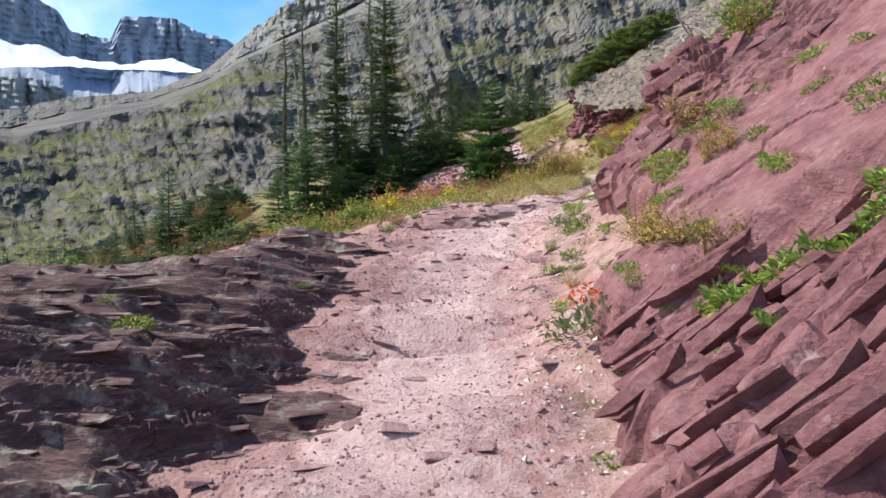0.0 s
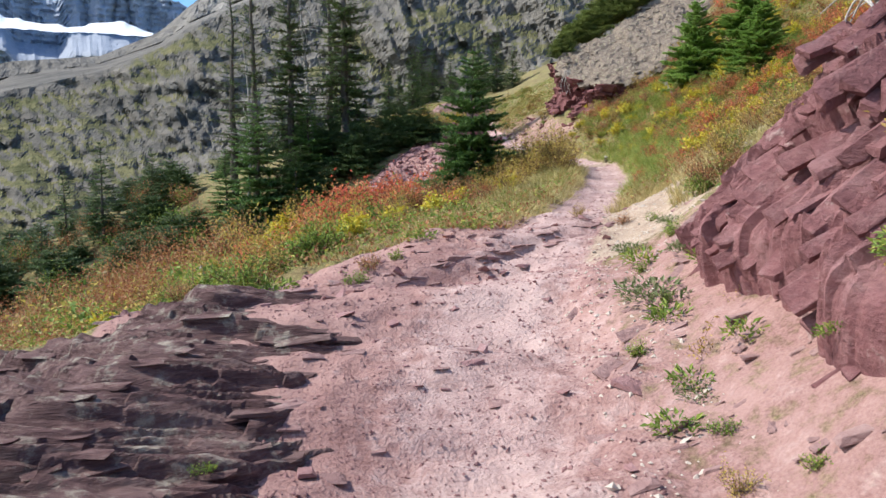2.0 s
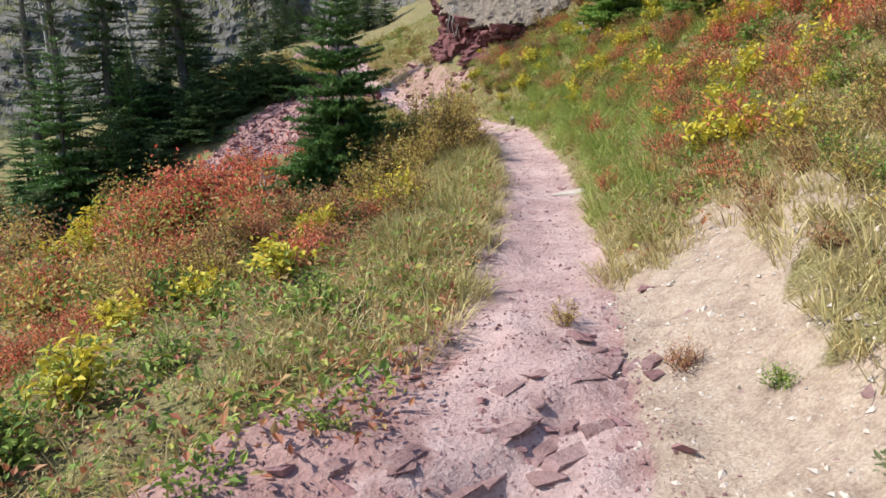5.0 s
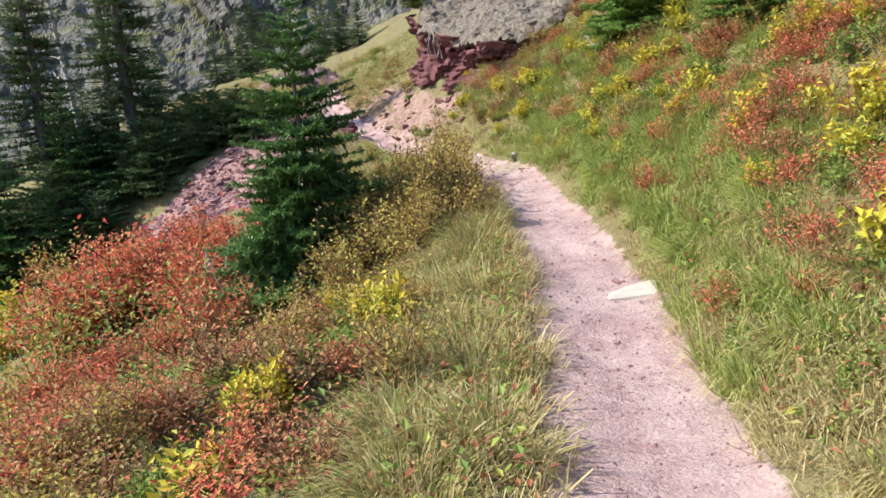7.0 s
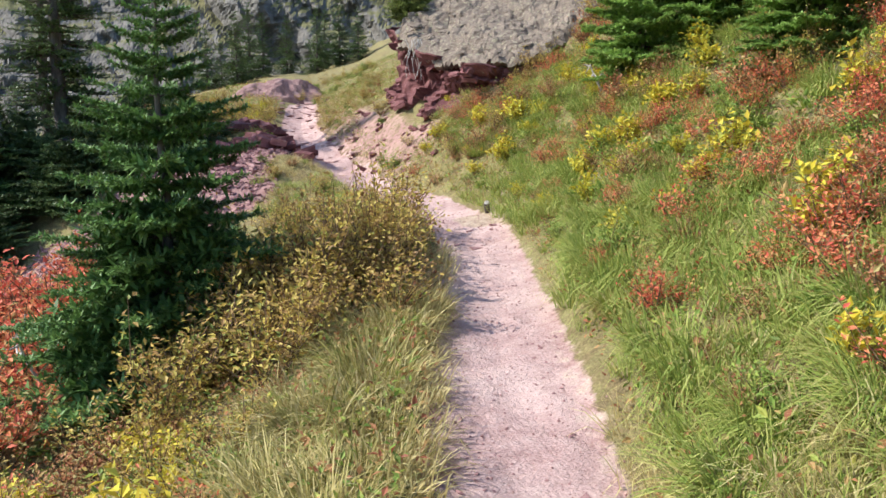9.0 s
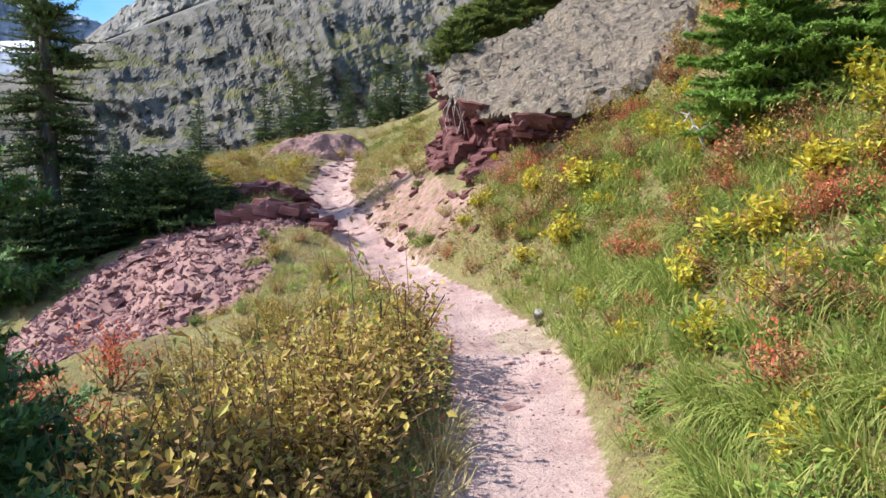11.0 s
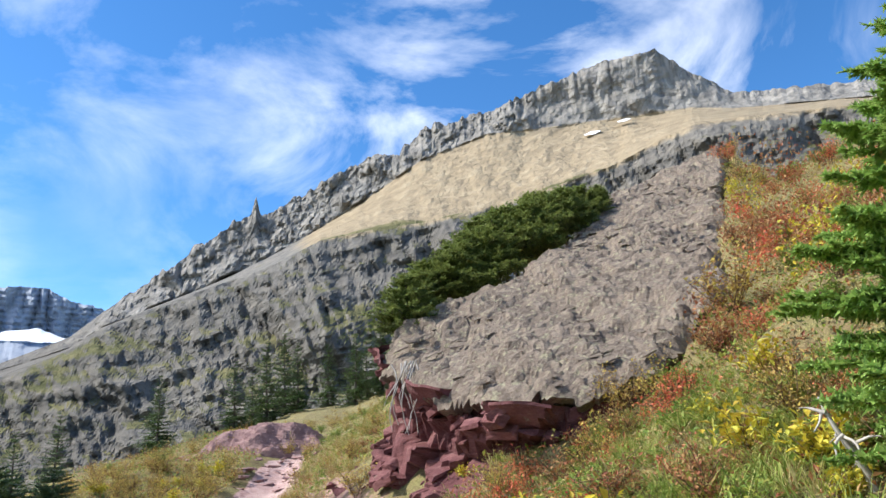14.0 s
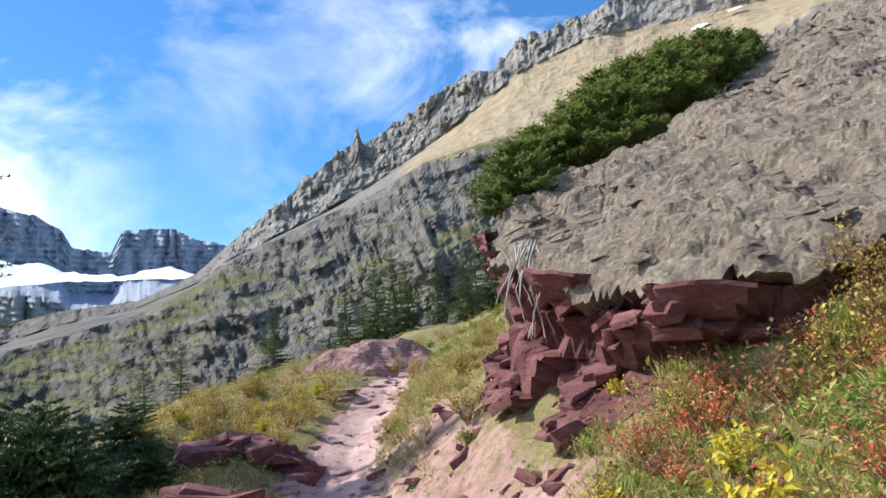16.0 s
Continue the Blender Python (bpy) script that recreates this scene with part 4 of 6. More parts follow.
def leaves(base, way, size, aspect=0.5, fold=0.25):
    """Leaves of two triangles, folded a little along the middle."""
    n = len(base)
    way = way / np.linalg.norm(way, axis=1, keepdims=True)
    side = np.cross(way, np.array([0, 0, 1.0]) + 0.3 * rng.normal(size=(n, 3)))
    side = side / (np.linalg.norm(side, axis=1, keepdims=True) + 1e-9)
    nrm = np.cross(side, way)
    s = size[:, None]
    mid = base + way * s * 0.45
    v = np.stack([base, mid + side * s * aspect * 0.5 + nrm * s * fold * 0.5, base + way * s, mid - side * s * aspect * 0.5 + nrm * s * fold * 0.5], 1).reshape(-1, 3)
    f = (np.arange(n)[:, None, None] * 4 + np.array([(0, 1, 2), (0, 2, 3)])[None]).reshape(-1, 3)
    return v, f


def tube(points, radii, sides=4):
    """A tapered tube along a line of points."""
    points, radii = np.asarray(points, float), np.asarray(radii, float)
    d = np.gradient(points, axis=0)
    d = d / (np.linalg.norm(d, axis=1, keepdims=True) + 1e-9)
    ref = np.where(np.abs(d[:, 2:3]) > 0.9, np.array([[1.0, 0, 0]]), np.array([[0, 0, 1.0]]))
    s = np.cross(d, ref)
    s = s / (np.linalg.norm(s, axis=1, keepdims=True) + 1e-9)
    q = np.cross(d, s)
    ang = np.arange(sides) / sides * 2 * math.pi
    v = points[:, None] + radii[:, None, None] * (np.cos(ang)[None, :, None] * s[:, None] + np.sin(ang)[None, :, None] * q[:, None])
    n = len(points)
    f = []
    for i in range(n - 1):
        for j in range(sides):
            k = (j + 1) % sides
            f += [(i * sides + j, i * sides + k, (i + 1) * sides + k), (i * sides + j, (i + 1) * sides + k, (i + 1) * sides + j)]
    return v.reshape(-1, 3), np.array(f)


def joined(pieces):
    vs, fs, n = [], [], 0
    for v, f in pieces:
        vs.append(v)
        fs.append(f + n)
        n += len(v)
    return np.concatenate(vs), np.concatenate(fs)


def fir_thing(name, m, h, spread, label, needles=M_NEEDLE, whorls=26, per=6, bare=0.08, fluff=1.0, droop=0.12, thin=1.0, group="firs", lean=0.0, twig=1.0, steps=6, ring=4, wide=1.0):
    """A conifer: trunk, limbs, and limbs set with short needled twigs."""
    tree = empty(name, m, label, "conifer tree", group)
    hs = np.linspace(0, h, 9)
    wob = 0.012 * h * np.stack([vnoise(hs * 1.3, h, 1.0), vnoise(hs * 1.3, h, 5.0)], -1) + lean * hs[:, None] * np.array([[1.0, 0.3]])
    wob = wob - wob[0]
    axis = np.column_stack([wob, hs])
    r0 = 0.016 * h + 0.012
    v, f = tube(axis + np.array([0, 0, -0.0]), r0 * (1 - hs / h * 0.93), 8)
    v[:8, 2] -= 0.25
    put("trunk", mesh_np("trunk", v, f, True), M_BARK, tree)
    limbs, tw_base, tw_way, tw_len = [], [], [], []
    for wi in range(whorls):
        t = bare + (1 - bare) * (wi + rng.uniform(-0.3, 0.3)) / whorls
        t = min(max(t, bare), 0.985)
        z = t * h
        c = np.array([np.interp(z, hs, axis[:, 0]), np.interp(z, hs, axis[:, 1]), z])
        reach = spread * (1 - t) ** 0.85 + 0.025 * h * (1 - t) + 0.03
        if t < bare + 0.05:
            reach *= 0.85
        for k in range(per if t < 0.9 else 4):
            if rng.random() > thin:
                continue
            phi = rng.uniform(0, 2 * math.pi)
            L = reach * rng.uniform(0.55, 1.12)
            n = 6
            s = np.linspace(0, 1, n)
            rise = (0.35 * t - droop * 2 * (1 - t)) * s + 0.25 * droop * 4 * s ** 2 * (1 - 0.5 * t)
            pts = c + np.stack([np.cos(phi) * L * s, np.sin(phi) * L * s, L * rise], -1)
            limbs.append(tube(pts, np.interp(s, [0, 1], [0.0045 * h * (1 - t) + 0.004, 0.002]), 3))
            cnt = max(3, int(L / (0.055 * fluff) * 1.4))
            for q in range(cnt):
                u = (q + 0.6) / cnt
                if u < 0.12:
                    continue
                p = c + (pts - c)[0] + np.array([np.interp(u, s, pts[:, i]) for i in range(3)]) - c
                for sgn in (-1, 1):
                    out = phi + sgn * rng.uniform(0.5, 1.0)
                    tl = twig * (0.05 + 0.36 * L * (1 - u)) * rng.uniform(0.6, 1.1)
                    tw_base.append(p)
                    tw_way.append((math.cos(out), math.sin(out), rng.uniform(-0.1, 0.3)))
                    tw_len.append(tl)
            tw_base.append(pts[-2])
            tw_way.append((math.cos(phi), math.sin(phi), 0.35))
            tw_len.append(0.1 * twig + 0.05 * L)
    tw_base, tw_way, tw_len = np.array(tw_base), np.array(tw_way), np.array(tw_len)
    v, f = joined(limbs)
    put("branchwork", mesh_np("branchwork", v, f, True), M_BARK, tree, kind="stuff")
    # needles stand round each twig
    base, way, ln = [], [], []
    for k in range(steps):
        p = tw_base + tw_way * (tw_len * (k + 0.2) / steps)[:, None]
        for j in range(ring):
            d = tw_way * 0.75 + rng.normal(size=tw_way.shape) * np.array([0.75, 0.75, 0.55])
            d[:, 2] += 0.18
            base.append(p)
            way.append(d)
            ln.append(np.clip(tw_len * 0.34, 0.034, 0.10 * fluff) * rng.uniform(0.7, 1.25, len(p)))
    base, way, ln = np.concatenate(base), np.concatenate(way), np.concatenate(ln)
    v, f = strips(base, way, ln, wide * np.clip(ln * 0.42, 0.012, 0.07), np.full(len(ln), 0.1), 1)
    put("foliage", mesh_np("foliage", v, f), needles, tree, kind="stuff")
    return tree


def shrub_thing(name, m, h, spread, leaf, label, category="shrub", group="", count=520, size=0.03, stems=14, leaf_from=0.35, aspect=0.55):
    """A shrub: a fan of bent stems, leaves on their upper parts."""
    bush = empty(name, m, label, category, group)
    pieces, base, way = [], [], []
    for k in range(stems):
        phi, lean = rng.uniform(0, 2 * math.pi), spread * math.sqrt(rng.uniform(0.02, 1))
        hh = h * rng.uniform(0.6, 1.0) * (1 - 0.35 * lean / max(spread, 0.01))
        s = np.linspace(0, 1, 4)
        pts = np.stack([np.cos(phi) * lean * s ** 1.3 + 0.03 * vnoise(s * 3, k, 1.0), np.sin(phi) * lean * s ** 1.3 + 0.03 * vnoise(s * 3, k, 2.0), hh * s - 0.04], -1)
        pieces.append(tube(pts, np.interp(s, [0, 1], [0.006, 0.002]), 3))
        for _ in range(2):
            u = rng.uniform(0.35, 0.85)
            p = np.array([np.interp(u, s, pts[:, i]) for i in range(3)])
            d = np.array([rng.normal(), rng.normal(), abs(rng.normal()) + 0.6]) * 0.16 * h
            pieces.append(tube(np.array([p, p + d]), [0.003, 0.0015], 3))
            for _ in range(count * 3 // (stems * 10)):
                base.append(p + d * rng.uniform(0.2, 1.05) + rng.normal(size=3) * 0.028)
        for _ in range(count * 2 // (stems * 5)):
            u = rng.uniform(leaf_from, 1.0)
            base.append(np.array([np.interp(u, s, pts[:, i]) for i in range(3)]) + rng.normal(size=3) * 0.03)
    v, f = joined(pieces)
    put("branchwork", mesh_np("branchwork", v, f), M_STEM, bush, kind="stuff")
    base = np.array(base)
    way = rng.normal(size=base.shape) * np.array([1, 1, 0.6]) + np.array([0, 0, 0.35])
    v, f = leaves(base, way, size * rng.uniform(0.6, 1.3, len(base)), aspect)
    put("foliage", mesh_np("foliage", v, f), leaf, bush, kind="stuff")
    return bush


def herb_thing(name, m, leaf, label, category="plant", group="", count=160, size=0.06, spread=0.16, h=0.12, petals=None):
    """A low leafy plant: long leaves out of one crown."""
    herb = empty(name, m, label, category, group)
    phi, r = rng.uniform(0, 2 * math.pi, count), spread * np.sqrt(rng.uniform(0, 1, count))
    base = np.stack([np.cos(phi) * r, np.sin(phi) * r, h * rng.uniform(-0.1, 1, count) * (1 - 0.5 * r / spread)], -1)
    way = np.stack([np.cos(phi), np.sin(phi), rng.uniform(0.0, 1.2, count)], -1) + 0.6 * rng.normal(size=(count, 3))
    v, f = leaves(base, way, size * rng.uniform(0.5, 1.3, count), 0.42)
    put("foliage", mesh_np("foliage", v, f), leaf, herb, kind="stuff")
    if petals:
        n = 46
        base = np.column_stack([rng.normal(0, spread * 0.28, n), rng.normal(0, spread * 0.28, n), h * rng.uniform(0.95, 1.35, n)])
        v, f = leaves(base, rng.normal(size=(n, 3)) + np.array([0, 0, 0.5]), np.full(n, size * 0.75), 0.6)
        put("flower_head", mesh_np("flower_head", v, f), petals, herb, "faded orange flower heads", kind="stuff")
    return herb


def tufts(name, spots, material, label, height, blades, spread=0.07, width=0.006, bend=0.55, out=0.7, category="grass"):
    """Grass as one sheet of blades: a few template tufts, turned and scaled at each spot."""
    kinds = []
    for _ in range(6):
        phi = rng.uniform(0, 2 * math.pi, blades)
        r = spread * np.sqrt(rng.uniform(0, 1, blades))
        base = np.stack([np.cos(phi) * r, np.sin(phi) * r, np.full(blades, -0.03)], -1)
        phi2 = phi + rng.normal(0, 0.5, blades)
        o = out * rng.uniform(0.15, 1.0, blades)
        way = np.stack([np.cos(phi2) * o, np.sin(phi2) * o, np.ones(blades)], -1)
        kinds.append(strips(base, way, height * rng.uniform(0.5, 1.15, blades), width * rng.uniform(0.6, 1.3, blades), bend * rng.uniform(0.4, 1.2, blades), 2, (0.2, 0.1, 1)))
    vs, fs, n = [], [], 0
    for x, y, z, s in spots:
        v, f = kinds[rng.integers(6)]
        a = rng.uniform(0, 2 * math.pi)
        c, d = math.cos(a), math.sin(a)
        w = np.stack([v[:, 0] * c - v[:, 1] * d, v[:, 0] * d + v[:, 1] * c, v[:, 2] * rng.uniform(0.8, 1.2)], -1) * s + np.array([x, y, z])
        vs.append(w)
        fs.append(f + n)
        n += len(v)
    me = mesh_np(name, np.concatenate(vs), np.concatenate(fs))
    return put(name, me, material, label=label, category=category, kind="stuff")


def scatter(n, y0, y1, u0, u1, mask=None):
    """Spots on the land beside the trail: x, y, z."""
    y = rng.uniform(y0, y1, n)
    u = rng.uniform(u0, u1, n)
    x = trail_x(y) + u
    if mask is not None:
        k = rng.uniform(0, 1, n) < mask(x, y, u)
        x, y = x[k], y[k]
    return np.column_stack([x, y, land(x, y)])


def off_rock(x, y, u):
    d = inside_distance(x, y, SLAB_EDGE)
    front = (x > 4.0) & (x < 5.0 + 0.9 * np.maximum(24.6 - y, 0)) & (y > 24.2) & (y < 28.5) & (u > 0.7)
    return ((d < 0.05) & ~front).astype(float)


def patchy(seed, scale, low, high):
    return lambda x, y, u: smooth(low, high, fbm(x * scale, y * scale, 0, 2, seed)) * off_rock(x, y, u)


def with_size(p, a, b):
    return np.column_stack([p, rng.uniform(a, b, len(p))])


def copies(makers, spots, a, b, tilt=6):
    """Things put at the spots, taken in turn from the first few that were built."""
    for i, (x, y, z) in enumerate(spots):
        src = makers[rng.integers(len(makers))]
        s = rng.uniform(a, b)
        e = Euler([radians(rng.normal(0, tilt)), radians(rng.normal(0, tilt)), rng.uniform(0, 6.28)])
        ob = copy_thing(src, Matrix.LocRotScale((x, y, z - 0.015), e, None))
        ob.scale = (s, s, s * rng.uniform(0.85, 1.15))


def at(x, y, sink=0.0, turn=0.0):
    return pose(x, y, land_at(x, y) - sink, 0, 0, turn)


# shrubs, each kind built a few times and then set over the slopes
KIND = {
    "red": lambda i, m: shrub_thing("huckleberry_shrub", m, 0.55, 0.34, M_RED, "low huckleberry shrub with bright red autumn leaves", group="huckleberry shrubs", count=640, size=0.034),
    "russet": lambda i, m: shrub_thing("russet_shrub", m, 0.42, 0.3, M_RUSSET, "low shrub with russet brown autumn leaves", group="russet shrubs", count=560, size=0.032, stems=16),
    "yellow": lambda i, m: shrub_thing("yellow_shrub", m, 0.5, 0.22, M_YELLOW, "slender shrub with clear yellow autumn leaves", group="yellow shrubs", count=300, size=0.072, stems=10),
    "gold": lambda i, m: shrub_thing("golden_shrub", m, 0.72, 0.42, M_GOLD, "twiggy shrub with golden brown autumn leaves", group="golden shrubs", count=700, size=0.04, stems=16, leaf_from=0.2),
    "green": lambda i, m: shrub_thing("green_shrub", m, 0.36, 0.26, M_GREEN, "low shrub with green and yellowing leaves", group="green shrubs", count=520, size=0.038, stems=12, leaf_from=0.1),
    "forb": lambda i, m: herb_thing("leafy_plant", m, M_GREEN, "low leafy green plant", group="leafy plants", count=170, size=0.07, spread=0.2, h=0.16),
}
FIRST = {
    "red": [(-0.6, 13.0), (0.4, 12.4), (-0.2, 14.4)], "russet": [(0.7, 11.9), (5.2, 14.6), (4.6, 12.4)], "yellow": [(3.5, 11.7), (4.9, 13.3), (5.5, 18.6)],
    "gold": [(2.5, 17.0), (2.9, 17.9), (2.1, 16.4)], "green": [(0.3, 10.3), (-0.9, 9.5), (4.4, 16.2)], "forb": [(5.0, 17.4), (5.4, 21.6), (4.3, 13.8)]}
BUILT = {k: [KIND[k](i, at(x, y, 0.01, rng.uniform(0, 360))) for i, (x, y) in enumerate(p)] for k, p in FIRST.items()}

left_red = lambda x, y, u: smooth(-0.25, 0.25, fbm(x * 0.5, y * 0.5, 0, 2, 601) + 0.35)
copies(BUILT["red"], scatter(40, 12.0, 17.5, -5.6, -2.9, left_red), 0.7, 1.2)
copies(BUILT["russet"], scatter(22, 12.0, 18.0, -5.4, -2.4), 0.7, 1.2)
for kind, n in (("gold", 16), ("russet", 22), ("green", 22), ("yellow", 10), ("red", 8), ("forb", 20)):
    copies(BUILT[kind], scatter(n, 11.2, 15.6, -3.2, -1.15), 0.5, 0.9)
copies(BUILT["red"], scatter(85, 16.5, 21.8, -7.4, -3.2, left_red), 1.2, 1.9)
# a tall leggy thicket of red leaves between the grass and the scree
for k in range(36):
    f = rng.uniform(0, 1)
    x, y = 0.3 - 2.6 * f + rng.normal(0, 0.25), 19.0 + 1.0 * f + rng.normal(0, 0.6)
    copies(BUILT["red"], [(x, y, land_at(x, y))], 1.7, 2.4, 12)
copies(BUILT["yellow"], [(x, y, land_at(x, y)) for x, y in ((-3.4, 21.4), (-3.0, 21.0), (-3.8, 20.8), (-3.3, 20.4))], 1.6, 2.1)
copies(BUILT["russet"], scatter(50, 8.2, 18.0, -5.5, -0.9, patchy(602, 0.6, -0.4, 0.2)), 0.8, 1.3)
copies(BUILT["gold"], scatter(30, 8.4, 13.0, -6.0, -1.9, patchy(603, 0.6, -0.3, 0.2)), 0.55, 0.95)
copies(BUILT["green"], scatter(55, 8.6, 14, -5.5, -1.2, patchy(604, 0.7, -0.2, 0.3)), 0.7, 1.2)
copies(BUILT["yellow"], scatter(26, 8, 15, -4.5, -2.0, patchy(605, 0.9, -0.2, 0.3)), 0.7, 1.0)
copies(BUILT["gold"], scatter(34, 15.6, 18.9, -2.6, -0.7), 0.75, 1.2)
copies(BUILT["gold"], scatter(56, 16.2, 19.8, -2.6, -0.75), 1.05, 1.5)
copies(BUILT["yellow"], scatter(10, 16.8, 19.8, -2.2, -0.9), 0.9, 1.3)
copies(BUILT["gold"], scatter(26, 18.7, 22.3, -3.2, -0.7, patchy(606, 0.7, -0.4, 0.1)), 0.55, 0.9)
copies(BUILT["red"], scatter(150, 10.5, 24, 1.6, 9, patchy(609, 0.55, -0.1, 0.35)), 0.6, 1.1)
copies(BUILT["russet"], scatter(80, 10.2, 24.5, 0.9, 9, patchy(610, 0.5, -0.4, 0.2)), 0.8, 1.4)
copies(BUILT["yellow"], scatter(130, 10.5, 24, 0.9, 8, patchy(611, 0.6, -0.1, 0.35)), 0.55, 1.05)
copies(BUILT["green"], scatter(100, 10.2, 24.5, 0.9, 9, patchy(612, 0.6, -0.4, 0.2)), 0.7, 1.25)
for kind, n in (("russet", 22), ("gold", 12), ("green", 36), ("forb", 40), ("red", 20), ("yellow", 14)):
    copies(BUILT[kind], scatter(n, 20.6, 25.2, 0.55, 3.4, off_rock), 0.4, 0.85)
for kind, n in (("red", 70), ("russet", 25), ("yellow", 36)):
    copies(BUILT[kind], scatter(n, 10.8, 16, 1.3, 6.5), 0.6, 1.0)
for kind, n in (("red", 26), ("russet", 14), ("yellow", 26), ("green", 40), ("gold", 16), ("forb", 30)):
    copies(BUILT[kind], scatter(n, 15.5, 20.5, 1.0, 5.0), 0.55, 1.0)
for kind, n in (("russet", 20), ("gold", 10), ("green", 12), ("forb", 10)):
    copies(BUILT[kind], scatter(n, 7.9, 10.6, 1.2, 2.6), 0.4, 0.75)
for kind, n in (("russet", 34), ("red", 24), ("yellow", 12), ("forb", 26), ("green", 24)):
    copies(BUILT[kind], scatter(n, 10.8, 20.3, 0.6, 2.3), 0.4, 0.8)
for kind, n in (("gold", 14), ("green", 26), ("russet", 14), ("forb", 24)):
    copies(BUILT[kind], scatter(n, 27.5, 34.5, 0.5, 2.0, off_rock), 0.3, 0.6)
    copies(BUILT[kind], scatter(n // 2, 21.5, 29, -2.6, -0.6, lambda x, y, u: 1 - scree_mask(u, y)), 0.35, 0.7)
copies(BUILT["forb"], scatter(50, 10.4, 23, 0.6, 6, patchy(613, 0.8, -0.3, 0.3)), 0.7, 1.3)
copies(BUILT["gold"], scatter(26, 28.5, 38, -5.5, -1.3), 0.5, 0.85)
copies(BUILT["gold"], scatter(24, 29.4, 33.5, -2.6, -0.75), 0.5, 0.9)
copies(BUILT["yellow"], scatter(12, 28.5, 33.5, -3.4, -1.0), 0.5, 0.8)
copies(BUILT["green"], scatter(24, 34.6, 39.5, -1.2, 2.2), 0.5, 1.0)
copies(BUILT["gold"], scatter(16, 34.8, 39.5, -1.2, 2.2), 0.5, 0.8)
for kind, n in (("gold", 12), ("green", 26), ("russet", 14), ("red", 16)):
    copies(BUILT[kind], scatter(n, 23.5, 33, 4.6, 11.5, off_rock), 0.7, 1.4)
for kind, n in (("gold", 12), ("green", 24)):
    copies(BUILT[kind], scatter(n, 27.5, 39, -5.5, -0.9), 0.35, 0.8)

# grass
green_spots = np.concatenate([
    with_size(scatter(240, 11.5, 20.6, 0.5, 1.1, patchy(620, 0.9, -0.15, 0.2)), 0.75, 1.2),
    with_size(scatter(150, 15.5, 20.0, 1.2, 4.5), 0.7, 1.1),
    with_size(scatter(560, 13.5, 22.0, 0.5, 2.3, patchy(621, 0.6, -0.05, 0.3)), 0.7, 1.2),
    with_size(scatter(560, 11.0, 24.5, 1.0, 8.0, patchy(622, 0.5, -0.1, 0.3)), 0.5, 0.95),
    with_size(scatter(160, 21.5, 24.6, 1.2, 3.6, off_rock), 0.5, 0.9),
    with_size(scatter(110, 20.3, 24.5, -1.9, -0.5), 0.5, 0.9)])
tufts("green_grass", green_spots, M_GRASS, "long arching green grass along the path", 0.44, 78, 0.10, 0.0075, 0.85, 0.85)
dry_spots = np.concatenate([
    with_size(scatter(900, 9.5, 18.6, -1.35, -0.43), 0.7, 1.15),
    with_size(scatter(700, 8.8, 17, -5.0, -1.2, patchy(630, 0.6, -0.4, 0.1)), 0.5, 1.0),
    with_size(scatter(560, 10.2, 14.2, 0.5, 3.6, patchy(631, 0.7, -0.5, 0.0)), 0.55, 1.0),
    with_size(scatter(1000, 10.4, 25, 1.2, 9, patchy(632, 0.5, -0.4, 0.1)), 0.55, 1.0),
    with_size(scatter(700, 28, 38, -6.5, -0.8), 0.5, 1.0),
    with_size(scatter(160, 28, 35, 0.5, 1.4, off_rock), 0.5, 0.9),
    with_size(scatter(560, 7.9, 10.8, 1.15, 4.2), 0.6, 1.0),
    with_size(scatter(330, 10.4, 20.3, 0.55, 2.3), 0.5, 0.95),
    with_size(scatter(420, 21.0, 24.8, 0.5, 3.2, off_rock), 0.45, 0.85),
    with_size(scatter(380, 27.5, 35, 0.45, 2.2, off_rock), 0.45, 0.85),
    with_size(scatter(520, 29.5, 44, 0.5, 4.5, off_rock), 0.6, 1.1),
    with_size(scatter(260, 35.5, 46, -3.5, 1.0), 0.6, 1.1),
    with_size(scatter(420, 21.0, 29.5, -2.6, -0.5, lambda x, y, u: 1 - scree_mask(u, y)), 0.4, 0.8),
    with_size(scatter(700, 20.8, 33, 0.6, 11.5, off_rock), 0.5, 1.1),
    with_size(scatter(300, 20.4, 27.5, -2.2, -0.5, lambda x, y, u: 1 - scree_mask(u, y)), 0.5, 0.9),
    with_size(scatter(120, 10.0, 12.5, 0.42, 1.0), 0.5, 0.9),
    with_size(scatter(420, 8, 24, -12, -4.5), 0.8, 1.5),
    with_size(scatter(900, 10, 34, 6, 20, off_rock), 0.8, 1.6)])
tufts("dry_grass", dry_spots, M_DRY, "dry straw-coloured mountain grass", 0.35, 36, 0.12, 0.009, 0.8, 0.95)


def tussock_thing(m, material, label, height, blades, group):
    """One grass tussock: a crown of long blades that arch over on all sides."""
    phi = rng.uniform(0, 2 * math.pi, blades)
    r = 0.16 * np.sqrt(rng.uniform(0, 1, blades))
    base = np.stack([np.cos(phi) * r, np.sin(phi) * r, np.full(blades, -0.04)], -1)
    phi2 = phi + rng.normal(0, 0.45, blades)
    o = rng.uniform(0.15, 1.0, blades)
    way = np.stack([np.cos(phi2) * o, np.sin(phi2) * o, np.ones(blades)], -1)
    v, f = strips(base, way, height * rng.uniform(0.5, 1.15, blades), 0.008 * rng.uniform(0.6, 1.4, blades), rng.uniform(0.35, 1.0, blades), 4, (0.2, 0.1, 1))
    ob = put("grass_tussock", mesh_np("grass_tussock", v, f), material, label=label, category="grass", group=group)
    ob.matrix_world = m
    return ob


